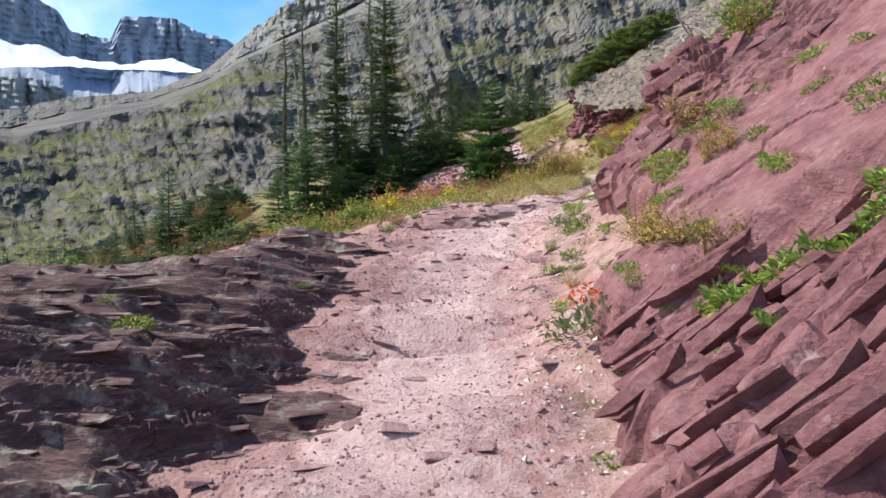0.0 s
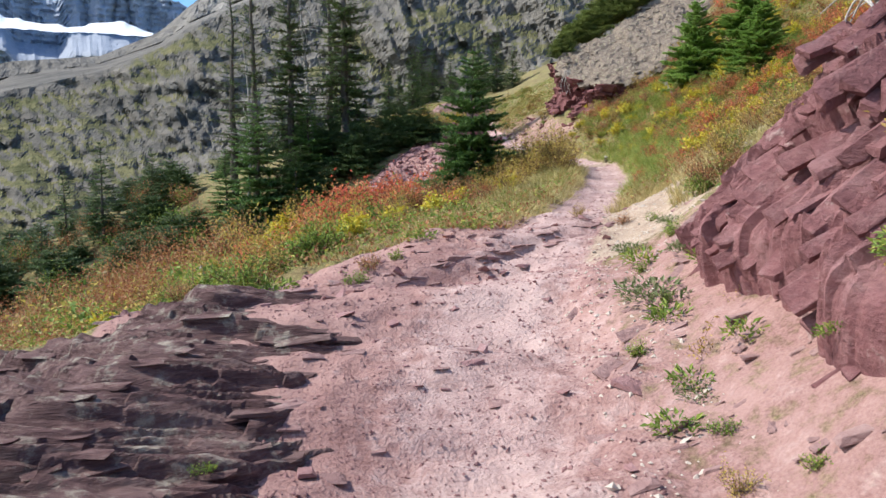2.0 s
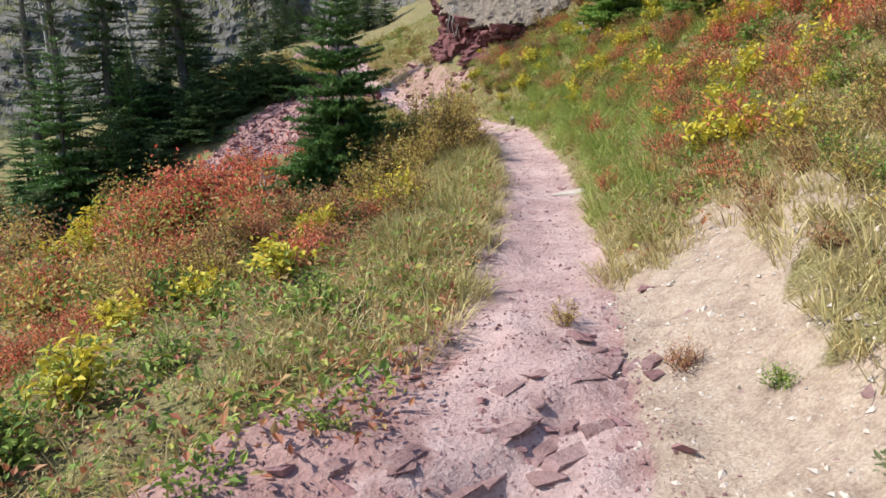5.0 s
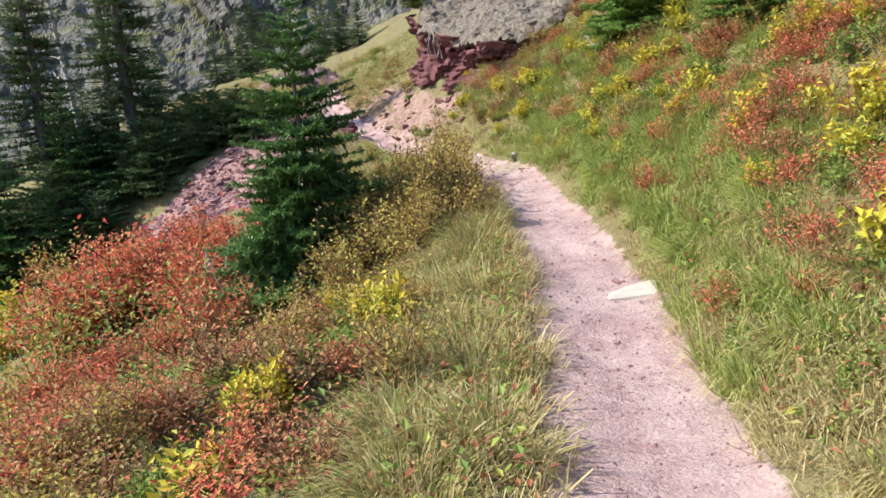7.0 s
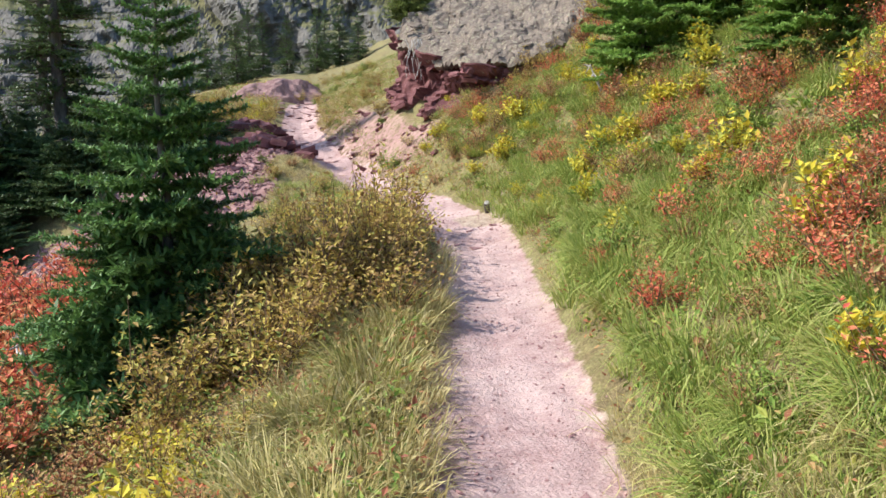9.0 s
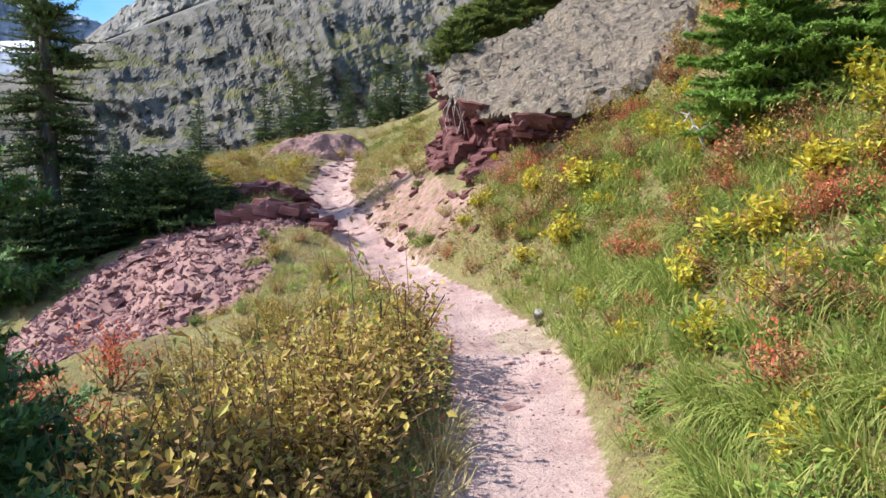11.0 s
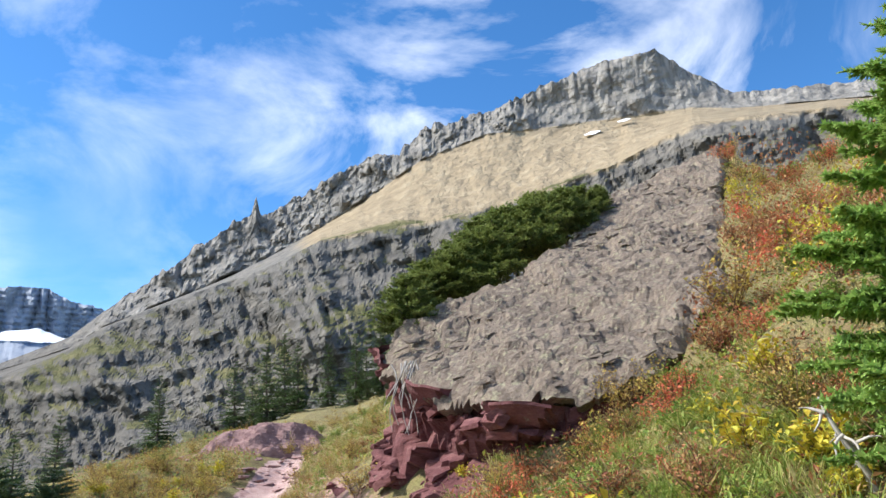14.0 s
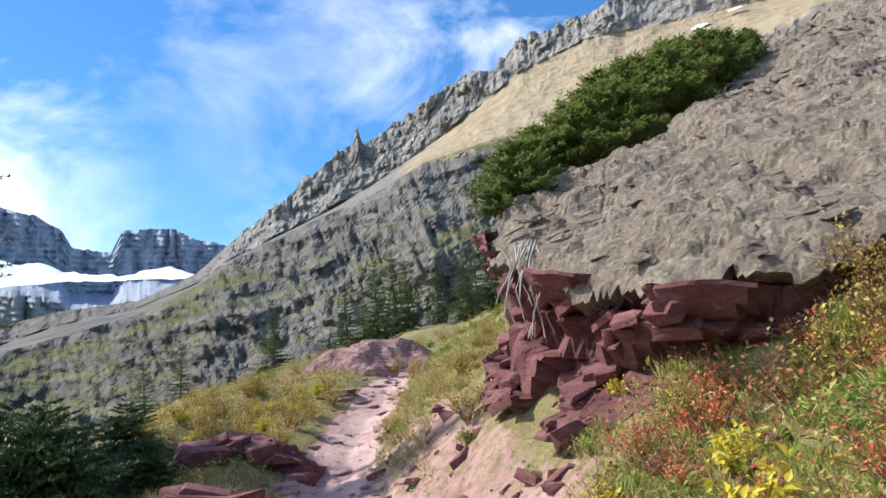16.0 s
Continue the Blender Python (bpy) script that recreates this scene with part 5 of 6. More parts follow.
green_tussocks = [tussock_thing(at(x, y, 0.02), M_GRASS, "lush green grass tussock arching over the path's edge", 0.56, 420, "green tussocks") for x, y in ((4.35, 15.6), (4.75, 17.2), (3.35, 12.6))]
copies(green_tussocks, scatter(58, 12.4, 20.6, 0.72, 1.6), 0.65, 1.15, 8)
copies(green_tussocks, scatter(34, 15.5, 22.0, 1.4, 3.4), 0.6, 1.05, 8)
copies(green_tussocks, scatter(26, 21.6, 24.4, 1.0, 3.0, off_rock), 0.5, 0.85, 8)
olive_tussocks = [tussock_thing(at(x, y, 0.02), M_OLIVE, "olive and straw-coloured grass tussock hanging over the path's edge", 0.5, 420, "dry tussocks") for x, y in ((2.3, 14.2), (1.5, 12.4), (2.9, 16.2))]
copies(olive_tussocks, scatter(60, 10.4, 17.6, -1.25, -0.62), 0.65, 1.15, 8)
copies(olive_tussocks, scatter(30, 10.5, 15.5, 0.7, 2.4), 0.5, 0.9, 8)
copies(olive_tussocks, scatter(26, 28.0, 35.0, 0.8, 2.0, off_rock), 0.4, 0.7, 8)


def litter(name, spots, material, size, label, lift=0.05):
    n = len(spots)
    base = spots + np.column_stack([np.zeros((n, 2)), rng.uniform(0, lift, n)])
    v, f = leaves(base, rng.normal(size=(n, 3)) * np.array([1, 1, 0.5]) + np.array([0, 0, 0.4]), size * rng.uniform(0.5, 1.4, n), 0.5)
    put(name, mesh_np(name, v, f), material, label=label, category="ground cover", kind="stuff")


def thicket(name, spots, material, label, reach, height, per, size):
    """Far shrubs as one sheet of leaves: a rounded, ragged clump at each spot."""
    n = len(spots)
    k = np.repeat(np.arange(n), per)
    scale = rng.uniform(0.6, 1.25, n)[k]
    d = rng.normal(size=(n * per, 3)) * np.array([0.5, 0.5, 0.42]) * scale[:, None]
    lobe = rng.normal(0, 0.35, (n, 5, 3))[k, rng.integers(0, 5, n * per)] * np.array([1, 1, 0.5]) * scale[:, None]
    base = spots[k] + (0.55 * d + lobe) * np.array([reach, reach, height]) + np.column_stack([np.zeros((n * per, 2)), 0.5 * height * scale])
    base[:, 2] = np.maximum(base[:, 2], spots[k, 2] - 0.25)
    v, f = leaves(base, rng.normal(size=base.shape) + np.array([0, 0, 0.4]), size * rng.uniform(0.6, 1.3, len(base)), 0.6)
    put(name, mesh_np(name, v, f), material, label=label, category="shrubs", kind="stuff")


thicket("russet_thicket", np.concatenate([scatter(46, 17.5, 24, -14.5, -8.4), scatter(60, 20, 30, -20, -9.5), scatter(30, 12, 30, 8.5, 18, off_rock)]), M_RUSSET, "russet autumn thicket lower on the slope", 0.8, 1.0, 420, 0.07)
thicket("green_thicket", np.concatenate([scatter(24, 8, 20, -10, -4.5), scatter(50, 18, 30, -20, -9.0)]), M_GREEN, "green and yellowing thicket lower on the slope", 0.7, 0.8, 380, 0.07)
thicket("golden_thicket", np.concatenate([scatter(30, 9, 24, -13, -5), scatter(18, 12, 30, 8.5, 18, off_rock)]), M_GOLD, "golden brown thicket lower on the slope", 0.7, 0.9, 380, 0.07)
thicket("russet_brush", scatter(70, 22, 31.5, 4.0, 8.5, off_rock), M_RUSSET, "low russet brush beside the grey slab", 0.4, 0.5, 240, 0.05)
thicket("red_brush", scatter(30, 22, 31.5, 4.0, 8.5, off_rock), M_RED, "low red brush beside the grey slab", 0.35, 0.5, 240, 0.05)
thicket("yellow_brush", scatter(24, 22, 31.5, 4.0, 8.5, off_rock), M_YELLOW, "low yellow brush beside the grey slab", 0.3, 0.5, 180, 0.06)
cover = lambda x, y, u: off_rock(x, y, u) * (1 - scree_mask(u, y))
litter("low_leaves", np.concatenate([scatter(26000, 8.8, 21, -6, -0.5, cover), scatter(34000, 10.4, 25, 0.55, 9, cover), scatter(12000, 27.5, 39, -6, -0.7, cover), scatter(9000, 27.5, 44, 0.5, 4.5, cover), scatter(16000, 20.5, 33, 0.6, 11.5, cover)]), M_GREEN, 0.05, "low green leaves covering the slope", 0.13)
litter("fallen_leaves", np.concatenate([scatter(24000, 8.6, 21, -6, -0.42, cover), scatter(30000, 10.2, 25, 0.5, 9, cover), scatter(12000, 27.5, 39, -6, -0.7, cover), scatter(16000, 20.5, 33, 0.6, 11.5, cover)]), M_RUSSET, 0.045, "russet fallen leaves and stalks on the slope", 0.15)

# conifers
fir_near = fir_thing("fir_tree", at(1.1, 17.25, 0.05, 20), 3.3, 1.28, "bushy green young fir beside the path", M_NEEDLE_MID, whorls=28, per=9, fluff=1.2, bare=0.01, droop=0.14, twig=1.2)
fir_right = fir_thing("fir_tree", at(6.8, 20.3, 0.05, 70), 2.15, 0.95, "bright green young fir on the flowery slope", M_NEEDLE_FRESH, whorls=24, per=10, bare=0.05, fluff=1.0, steps=7, ring=5, wide=1.25)
copy_thing(fir_right, at(7.7, 19.75, 0.1, 160)).scale = (1.05, 1.05, 0.95)
copy_thing(fir_right, at(6.9, 17.2, 0.05, 250)).scale = (0.9, 0.9, 0.75)
tall = fir_thing("fir_tree", at(-2.2, 28.6, 0.2), 9.5, 1.5, "tall dark subalpine fir with short drooping limbs", whorls=50, per=7, bare=0.16, droop=0.25, fluff=2.2, thin=0.85, twig=0.95, steps=4, ring=3, wide=1.4)
copy_thing(tall, at(-3.9, 27.2, 0.2, 120)).scale = (0.9, 0.9, 0.95)
sparse = fir_thing("fir_tree", at(-5.0, 26.6, 0.2), 8.5, 1.1, "thin half-bare grey subalpine fir", whorls=44, per=6, bare=0.15, droop=0.2, fluff=2.2, thin=0.6, twig=0.8, steps=4, ring=3, wide=1.3)
copy_thing(sparse, at(-3.0, 30.0, 0.2, 80))
copy_thing(sparse, at(-5.9, 28.0, 0.2, 200)).scale = (1, 1, 0.85)
dense = fir_thing("fir_tree", at(-4.6, 25.0, 0.1), 4.2, 1.6, "dense dark green fir below the path", M_NEEDLE_MID, whorls=26, per=9, bare=0.02, fluff=1.9, steps=4, ring=3, wide=1.5)
for x, y, s in ((-3.2, 26.2, 0.75), (-6.0, 26.9, 0.55), (-3.4, 24.6, 0.5)):
    copy_thing(dense, at(x, y, 0.1, rng.uniform(0, 360))).scale = (s, s, s)
low = fir_thing("dwarf_fir", at(-0.4, 27.4, 0.1), 1.5, 1.45, "low spreading dark fir scrub", whorls=14, per=12, bare=0.02, fluff=1.8, droop=0.05, group="fir scrub", steps=4, ring=3, wide=1.5)
for x, y, s in ((-1.6, 26.4, 1.1), (-2.6, 27.4, 1.2), (-0.9, 28.6, 0.9), (-3.4, 25.6, 1.2), (-1.7, 25.9, 0.8), (-2.6, 24.9, 0.8), (-4.9, 24.0, 1.0), (-0.9, 26.6, 0.6), (-1.9, 29.6, 1.0), (0.1, 29.4, 0.5), (-3.6, 28.8, 1.2), (0.35, 26.9, 0.85), (0.95, 27.9, 0.45), (-0.2, 28.2, 0.8)):
    copy_thing(low, at(x, y, 0.1, rng.uniform(0, 360))).scale = (s, s, s)
for k in range(46):
    x, y = rng.uniform(-19, -6.5), rng.uniform(24.5, 35)
    s = rng.uniform(0.6, 1.1)
    copy_thing(low, at(x, y, 0.15, rng.uniform(0, 360))).scale = (s, s, s)
slim = fir_thing("fir_tree", at(-10.6, 28.5, 0.1), 3.6, 1.15, "slim dark fir on the slope below", whorls=26, per=8, bare=0.05, fluff=2.4, droop=0.2, steps=3, ring=3, wide=1.6)
for x, y, s in ((-12.5, 28.0, 0.6), (-11.2, 29.5, 0.7), (-14.0, 27.5, 0.7), (-15.5, 29.0, 0.7), (-17, 28, 0.8), (-9.4, 30.0, 0.7), (-13.2, 31.5, 0.8), (-16.5, 32, 0.8), (-19, 30, 0.9)):
    copy_thing(slim, at(x, y, 0.1, rng.uniform(0, 360))).scale = (s, s, s)
for x, y, s in ((-1.4, 63, 1.19), (-0.6, 65, 0.98), (0.5, 62, 1.33), (1.3, 66, 1.54), (2.2, 64, 1.19), (5.6, 61, 1.19), (6.4, 64, 1.12), (7.2, 62, 1.33), (8.2, 60, 0.98), (-4.8, 59, 1.26), (-5.6, 62, 1.05), (-9.0, 57, 1.12), (-12, 60, 1.26), (4.0, 70, 1.26), (11.6, 36.0, 0.42), (12.6, 37.0, 0.45)):
    copy_thing(slim, at(x, y, 0.1, rng.uniform(0, 360))).scale = (s, s, s)
# creeping juniper along the slab's upper edge
juniper = fir_thing("juniper_shrub", pose(5.05, 27.35, slab_z(5.05, 27.35) - 0.15), 0.85, 0.62, "dark green creeping juniper mat on the slab's edge", M_JUNIPER, whorls=12, per=13, bare=0.02, fluff=1.4, droop=-0.1, group="juniper mats", steps=4, ring=3, wide=1.3)
for k in range(22):
    f = (k + 0.5) / 22
    x, y = 5.0 + 4.6 * f + rng.normal(0, 0.1), 27.5 + 3.7 * f ** 1.1 + rng.normal(0, 0.12) + 0.22
    s = 0.75 + 0.55 * math.sin(math.pi * min(f * 1.05, 1)) * rng.uniform(0.8, 1.1)
    copy_thing(juniper, pose(x, y, slab_z(x, y) - 0.12, rng.normal(0, 8), rng.normal(0, 8), rng.uniform(0, 360))).scale = (s, s, s * 0.95)

# ---- broken rock and small things ----
def block_mesh(seed, sx=1.0, sy=0.7, sz=0.45, points=24):
    """An angular block: the hull of points crowded to the sides of a box."""
    r = np.random.default_rng(seed)
    p = np.sign(r.uniform(-1, 1, (points, 3))) * r.uniform(0.12, 1.0, (points, 3)) ** 0.5
    bm = bmesh.new()
    for q in p * np.array([sx, sy, sz]) * 0.5:
        bm.verts.new(q)
    bmesh.ops.convex_hull(bm, input=bm.verts)
    bmesh.ops.delete(bm, geom=[v for v in bm.verts if not v.link_faces], context="VERTS")
    bmesh.ops.triangulate(bm, faces=bm.faces)
    me = bpy.data.meshes.new("block")
    bm.to_mesh(me)
    bm.free()
    return me


def block_set(seed, material, count=9, **kw):
    out = [block_mesh(seed + i, **kw) for i in range(count)]
    for me in out:
        me.materials.append(material)
    return out


def piece(meshes, name, parent, m):
    ob = new(name, meshes[rng.integers(len(meshes))])
    ob.parent = parent
    ob.matrix_basis = m
    return ob


BEDS_DARK = block_set(1000, M_LEDGE, sx=1.0, sy=0.34, sz=0.1)
BEDS_RED = block_set(1100, M_FACE, sx=1.0, sy=0.34, sz=0.13)
BEDS_DUSTY = block_set(1150, M_DUSTY, sx=1.0, sy=0.55, sz=0.16, points=15)
KNOBS = block_set(1250, M_FACE, sx=1.0, sy=0.6, sz=0.3)
BLOCKS = block_set(1200, M_ROCK, sx=1.0, sy=0.75, sz=0.5)
CHIPS = block_set(1300, M_SCREE, sx=1.0, sy=0.7, sz=0.28, points=11)
PALE = block_set(1400, M_PALE, sx=1.0, sy=0.7, sz=0.3)

shelf = bpy.data.objects["rock_shelf"]
ledge_n = lambda x, y: float(ledge_height(np.array([x + 5.0]), np.array([y - 0.6]))[0])
count = 0
for _ in range(700):
    x, y = rng.uniform(-4.4, -0.45), rng.uniform(0.9, 7.0)
    drop = ledge_n(x - 0.12, y) - ledge_n(x + 0.12, y)
    front = ledge_n(x, y + 0.1) - ledge_n(x, y - 0.1)
    if (drop > 0.05 or front > 0.05) and count < 240:
        count += 1
        s = rng.uniform(0.1, 0.34)
        piece(BEDS_DARK, "bed", shelf, Matrix.LocRotScale((x + 5.0 - 0.05, y - 0.6, ledge_n(x, y) + 0.0), Euler((rng.normal(0, 0.05), rng.normal(-0.02, 0.06), rng.normal(0.1, 0.22))), (s, s, s * rng.uniform(0.5, 1.0))))

wall_n = lambda a, b: float(wall_height(np.array([a]), np.array([b]))[0])
def strip_beds(first, last, limit):
    """Rows of thin bed ends, one behind the other along the wall."""
    row = first
    while row < last:
        row += rng.uniform(0.055, 0.085)
        a = rng.uniform(0.0, 0.3)
        while a < limit(row):
            L = rng.uniform(0.14, 0.42)
            b = row - 0.1 * (a + L / 2) + rng.normal(0, 0.012)
            if rng.random() < 0.82:
                piece(BEDS_RED, "bed", wall, Matrix.LocRotScale((a + L / 2, b, wall_n(a + L / 2, b) + rng.normal(0.012, 0.02)), Euler((0.4 + rng.normal(0, 0.15), rng.normal(0, 0.07), rng.normal(-0.08, 0.07))), (L * 1.15, rng.uniform(0.12, 0.22), rng.uniform(0.3, 0.6))))
            a += L + rng.uniform(0.0, 0.15)


strip_beds(4.6, 6.75, lambda row: min(1.8, (6.75 - row) / 0.35 + 0.4))
for _ in range(130):
    a, b = rng.uniform(0.7, 2.6), rng.uniform(8.1, 9.75)
    s = rng.uniform(0.12, 0.32)
    piece(KNOBS, "block", wall, Matrix.LocRotScale((a, b, wall_n(a, b)), Euler((rng.normal(0.5, 0.2), rng.normal(0.0, 0.12), rng.normal(-0.1, 0.25))), (s, s * rng.uniform(0.5, 0.9), s * rng.uniform(0.35, 0.8))))
for _ in range(60):
    a, b = rng.uniform(0.05, 3.4), rng.uniform(3.2, 9.6)
    if b > 7.4 and a < 1.0 and rng.random() < 0.7:
        continue
    if 6.9 < b + 0.35 * a and b < 8.3 and 0.3 < a < 2.9 and rng.random() < 0.97:
        continue
    s = rng.uniform(0.1, 0.36) * (0.7 if a < 0.6 else 1.0)
    piece(BEDS_RED, "bed", wall, Matrix.LocRotScale((a, b, wall_n(a, b) + 0.01), Euler((0.3 + rng.normal(0, 0.1), rng.normal(0, 0.06), rng.normal(0.12, 0.16))), (s, s * 0.8, s * rng.uniform(0.5, 1.1))))
outcrop = bpy.data.objects["outcrop"]
for _ in range(150):
    a, b = rng.uniform(0.15, 1.75), rng.uniform(0.1, 1.9)
    h = float(knob_height(np.array([a]), np.array([b]))[0])
    if h < 0.0 and rng.random() < 0.6:
        continue
    s = rng.uniform(0.14, 0.42)
    piece(KNOBS, "block", outcrop, Matrix.LocRotScale((a, b, h), Euler((rng.normal(0.55, 0.15), rng.normal(0.05, 0.1), rng.normal(0.0, 0.2))), (s, s * 0.6, s * rng.uniform(0.3, 0.7))))

# blocks of the broken face under the slab, bedding rising to one side
cliff = bpy.data.objects["cliff"]
for _ in range(150):
    i, j = rng.integers(20, 236), rng.integers(2, FACE_POINTS.shape[1] - 20)
    p = FACE_POINTS[i, j]
    s = rng.uniform(0.1, 0.34)
    e = Euler((0.45 + rng.normal(0, 0.16), -0.27 + rng.normal(0, 0.16), rng.normal(-0.9, 0.4)))
    piece(BLOCKS, "block", cliff, Matrix.LocRotScale(Vector((float(p[0]), float(p[1]), float(p[2]))), e, (s, s, s * rng.uniform(0.4, 0.9))))

for x, y, z in scatter(120, 23.2, 28.4, 0.45, 2.0, lambda x, y, u: (inside_distance(x, y, SLAB_EDGE) < -0.2) * 1.0):
    s = float(np.clip(rng.lognormal(-2.5, 0.6), 0.04, 0.26))
    piece(BLOCKS, "block", cliff, Matrix.LocRotScale((x, y, z), Euler((rng.normal(0, 0.3), rng.normal(-0.3, 0.3), rng.uniform(0, 6.28))), (s, s, s * 0.8)))

# flakes on the great slab
slab = bpy.data.objects["rock_slab"]
FLAKES = block_set(1500, M_SLAB, sx=1.0, sy=0.5, sz=0.09)
n_flake = 0
while n_flake < 280:
    x, y = rng.uniform(4.6, 12.5), rng.uniform(24.1, 32.5)
    if inside_distance(np.array([x]), np.array([y]), SLAB_EDGE)[0] < 0.12:
        continue
    n_flake += 1
    s = rng.uniform(0.08, 0.34) * rng.uniform(0.5, 1.0)
    piece(FLAKES, "flake", slab, Matrix.LocRotScale((x, y, slab_z(x, y) + 0.02 + 0.10 * float(fbm(x * 0.5, y * 0.5, 0, 3, 311))), Euler((0.452 + rng.normal(0, 0.08), -0.268 + rng.normal(0, 0.08), rng.normal(0.3, 0.3))), (s, s, s)))

# the scree tongue
scree = empty("scree", Matrix.Identity(4), "tongue of broken pink argillite scree beside the path", "scree")
spots = scatter(3800, 19.8, 27.2, -9.0, -0.5, lambda x, y, u: scree_mask(u, y))
for x, y, z in spots[:290]:
    s = rng.uniform(0.1, 0.34)
    piece(CHIPS, "stone", scree, Matrix.LocRotScale((x, y, z + 0.02), Euler((rng.normal(0, 0.3), rng.normal(0, 0.3), rng.uniform(0, 6.28))), (s, s, s)))


def rubble(name, spots, sizes, material, label, parent=None, rough=0.35):
    """Many small stones as one mesh of octahedra pulled out of shape."""
    n = len(spots)
    base = np.array([(1, 0, 0), (0, 1, 0), (-1, 0, 0), (0, -1, 0), (0, 0, 0.6), (0, 0, -0.6)], float)
    f = np.array([(0, 1, 4), (1, 2, 4), (2, 3, 4), (3, 0, 4), (1, 0, 5), (2, 1, 5), (3, 2, 5), (0, 3, 5)])
    v = base[None] * sizes[:, None, None] * rng.uniform(0.6, 1.2, (n, 6, 3)) * 0.5
    a = rng.uniform(0, 6.28, n)
    c, s = np.cos(a)[:, None], np.sin(a)[:, None]
    v = np.stack([v[..., 0] * c - v[..., 1] * s * 0.75, v[..., 0] * s + v[..., 1] * c * 0.75, v[..., 2] + rough * v[..., 0] * rng.normal(size=(n, 1))], -1) + spots[:, None]
    me = mesh_np(name, v.reshape(-1, 3), (np.arange(n)[:, None, None] * 6 + f[None]).reshape(-1, 3))
    return put(name, me, material, parent, label, "" if parent else "gravel", kind="stuff")


rest = np.concatenate([spots[290:], scatter(14000, 19.8, 27.2, -9.0, -0.5, lambda x, y, u: scree_mask(u, y))])
rubble("rubble", rest, rng.uniform(0.04, 0.16, len(rest)), M_SCREE, "", scree, 0.6)

# gravel and stones of the path
on_path = lambda x, y, u: path_mask(u, y)
near_path = lambda x, y, u: np.clip(path_mask(u * 0.8, y) + 0.15, 0, 1)
g = np.concatenate([scatter(30000, 0.5, 10, -2.6, 1.1, on_path), scatter(5000, 10, 21, -0.5, 0.6, on_path), scatter(3500, 21, 35, -0.8, 0.8, on_path)])
rubble("gravel", g, np.clip(rng.lognormal(-4.35, 0.5, len(g)), 0.006, 0.05), M_SCREE, "fine pink gravel strewn over the footpath")
g = np.concatenate([scatter(1500, 6.8, 10.6, 0.4, 2.0), scatter(900, 0.5, 7, 0.45, 1.0)])
rubble("grit", g, np.clip(rng.lognormal(-3.9, 0.5, len(g)), 0.008, 0.07), M_PALE, "pale grit on the sandy bank")
path_stones = empty("path_stones", Matrix.Identity(4), "loose flat red stones lying on the footpath", "stones")
for x, y, z in np.concatenate([scatter(150, 1.5, 10, -2.2, 0.9, near_path), scatter(16, 10, 21, -0.42, 0.5, on_path), scatter(60, 21, 34, -0.8, 0.8, near_path)]):
    s = float(np.clip(rng.lognormal(-2.9, 0.5), 0.03, 0.16))
    piece(CHIPS, "stone", path_stones, Matrix.LocRotScale((x, y, z + 0.06 * s), Euler((rng.normal(0, 0.15), rng.normal(0, 0.15), rng.uniform(0, 6.28))), (s, s, s * 0.8)))

# stepped ledge of rock that crosses the path before it narrows
ledge = empty("rock_step", Matrix.Identity(4), "low ledge of broken red beds across the path", "rock ledge")
for k in range(50):
    f = rng.uniform(0, 1)
    x = -1.9 + 3.5 * f
    y = 7.35 + 1.75 * f ** 1.5 + rng.normal(0, 0.13) + 0.35 * (k % 2)
    s = rng.uniform(0.06, 0.2)
    piece(BEDS_DUSTY, "bed", ledge, Matrix.LocRotScale((x, y, land_at(x, y) - 0.005), Euler((rng.normal(0.08, 0.1), rng.normal(0, 0.12), rng.normal(0.45, 0.3))), (s, s, s * rng.uniform(0.8, 1.5))))
for k in range(46):
    f = (k + rng.uniform(0, 0.8)) / 46
    x = -2.2 + 3.9 * f
    y = 7.35 + 1.75 * max((x + 1.9) / 3.5, 0) ** 1.5 + rng.normal(0.06, 0.06)
    s = rng.uniform(0.12, 0.32)
    piece(BEDS_DUSTY, "bed", ledge, Matrix.LocRotScale((x, y, land_at(x, y) - 0.012), Euler((rng.normal(0.04, 0.05), rng.normal(0.0, 0.05), rng.normal(0.1 + 0.6 * f, 0.2))), (s, s * 0.6, s * rng.uniform(0.5, 0.9))))
for k in range(60):
    x, y = rng.uniform(-1.6, 0.6), rng.uniform(2.6, 6.8)
    s = rng.uniform(0.06, 0.22)
    piece(BEDS_DUSTY, "bed", ledge, Matrix.LocRotScale((x, y, land_at(x, y) - 0.005), Euler((rng.normal(0.06, 0.06), rng.normal(0, 0.06), rng.normal(0.1, 0.3))), (s, s, s * 0.7)))
for k in range(70):
    f = rng.uniform(0, 1)
    x = -2.3 + 3.8 * f
    y = 7.2 + 1.75 * f ** 1.5 + rng.normal(0, 0.3)
    s = rng.uniform(0.03, 0.13)
    piece(CHIPS, "stone", ledge, Matrix.LocRotScale((x, y, land_at(x, y) + 0.1 * s), Euler((rng.normal(0, 0.3), rng.normal(0, 0.3), rng.uniform(0, 6.28))), (s, s, s)))
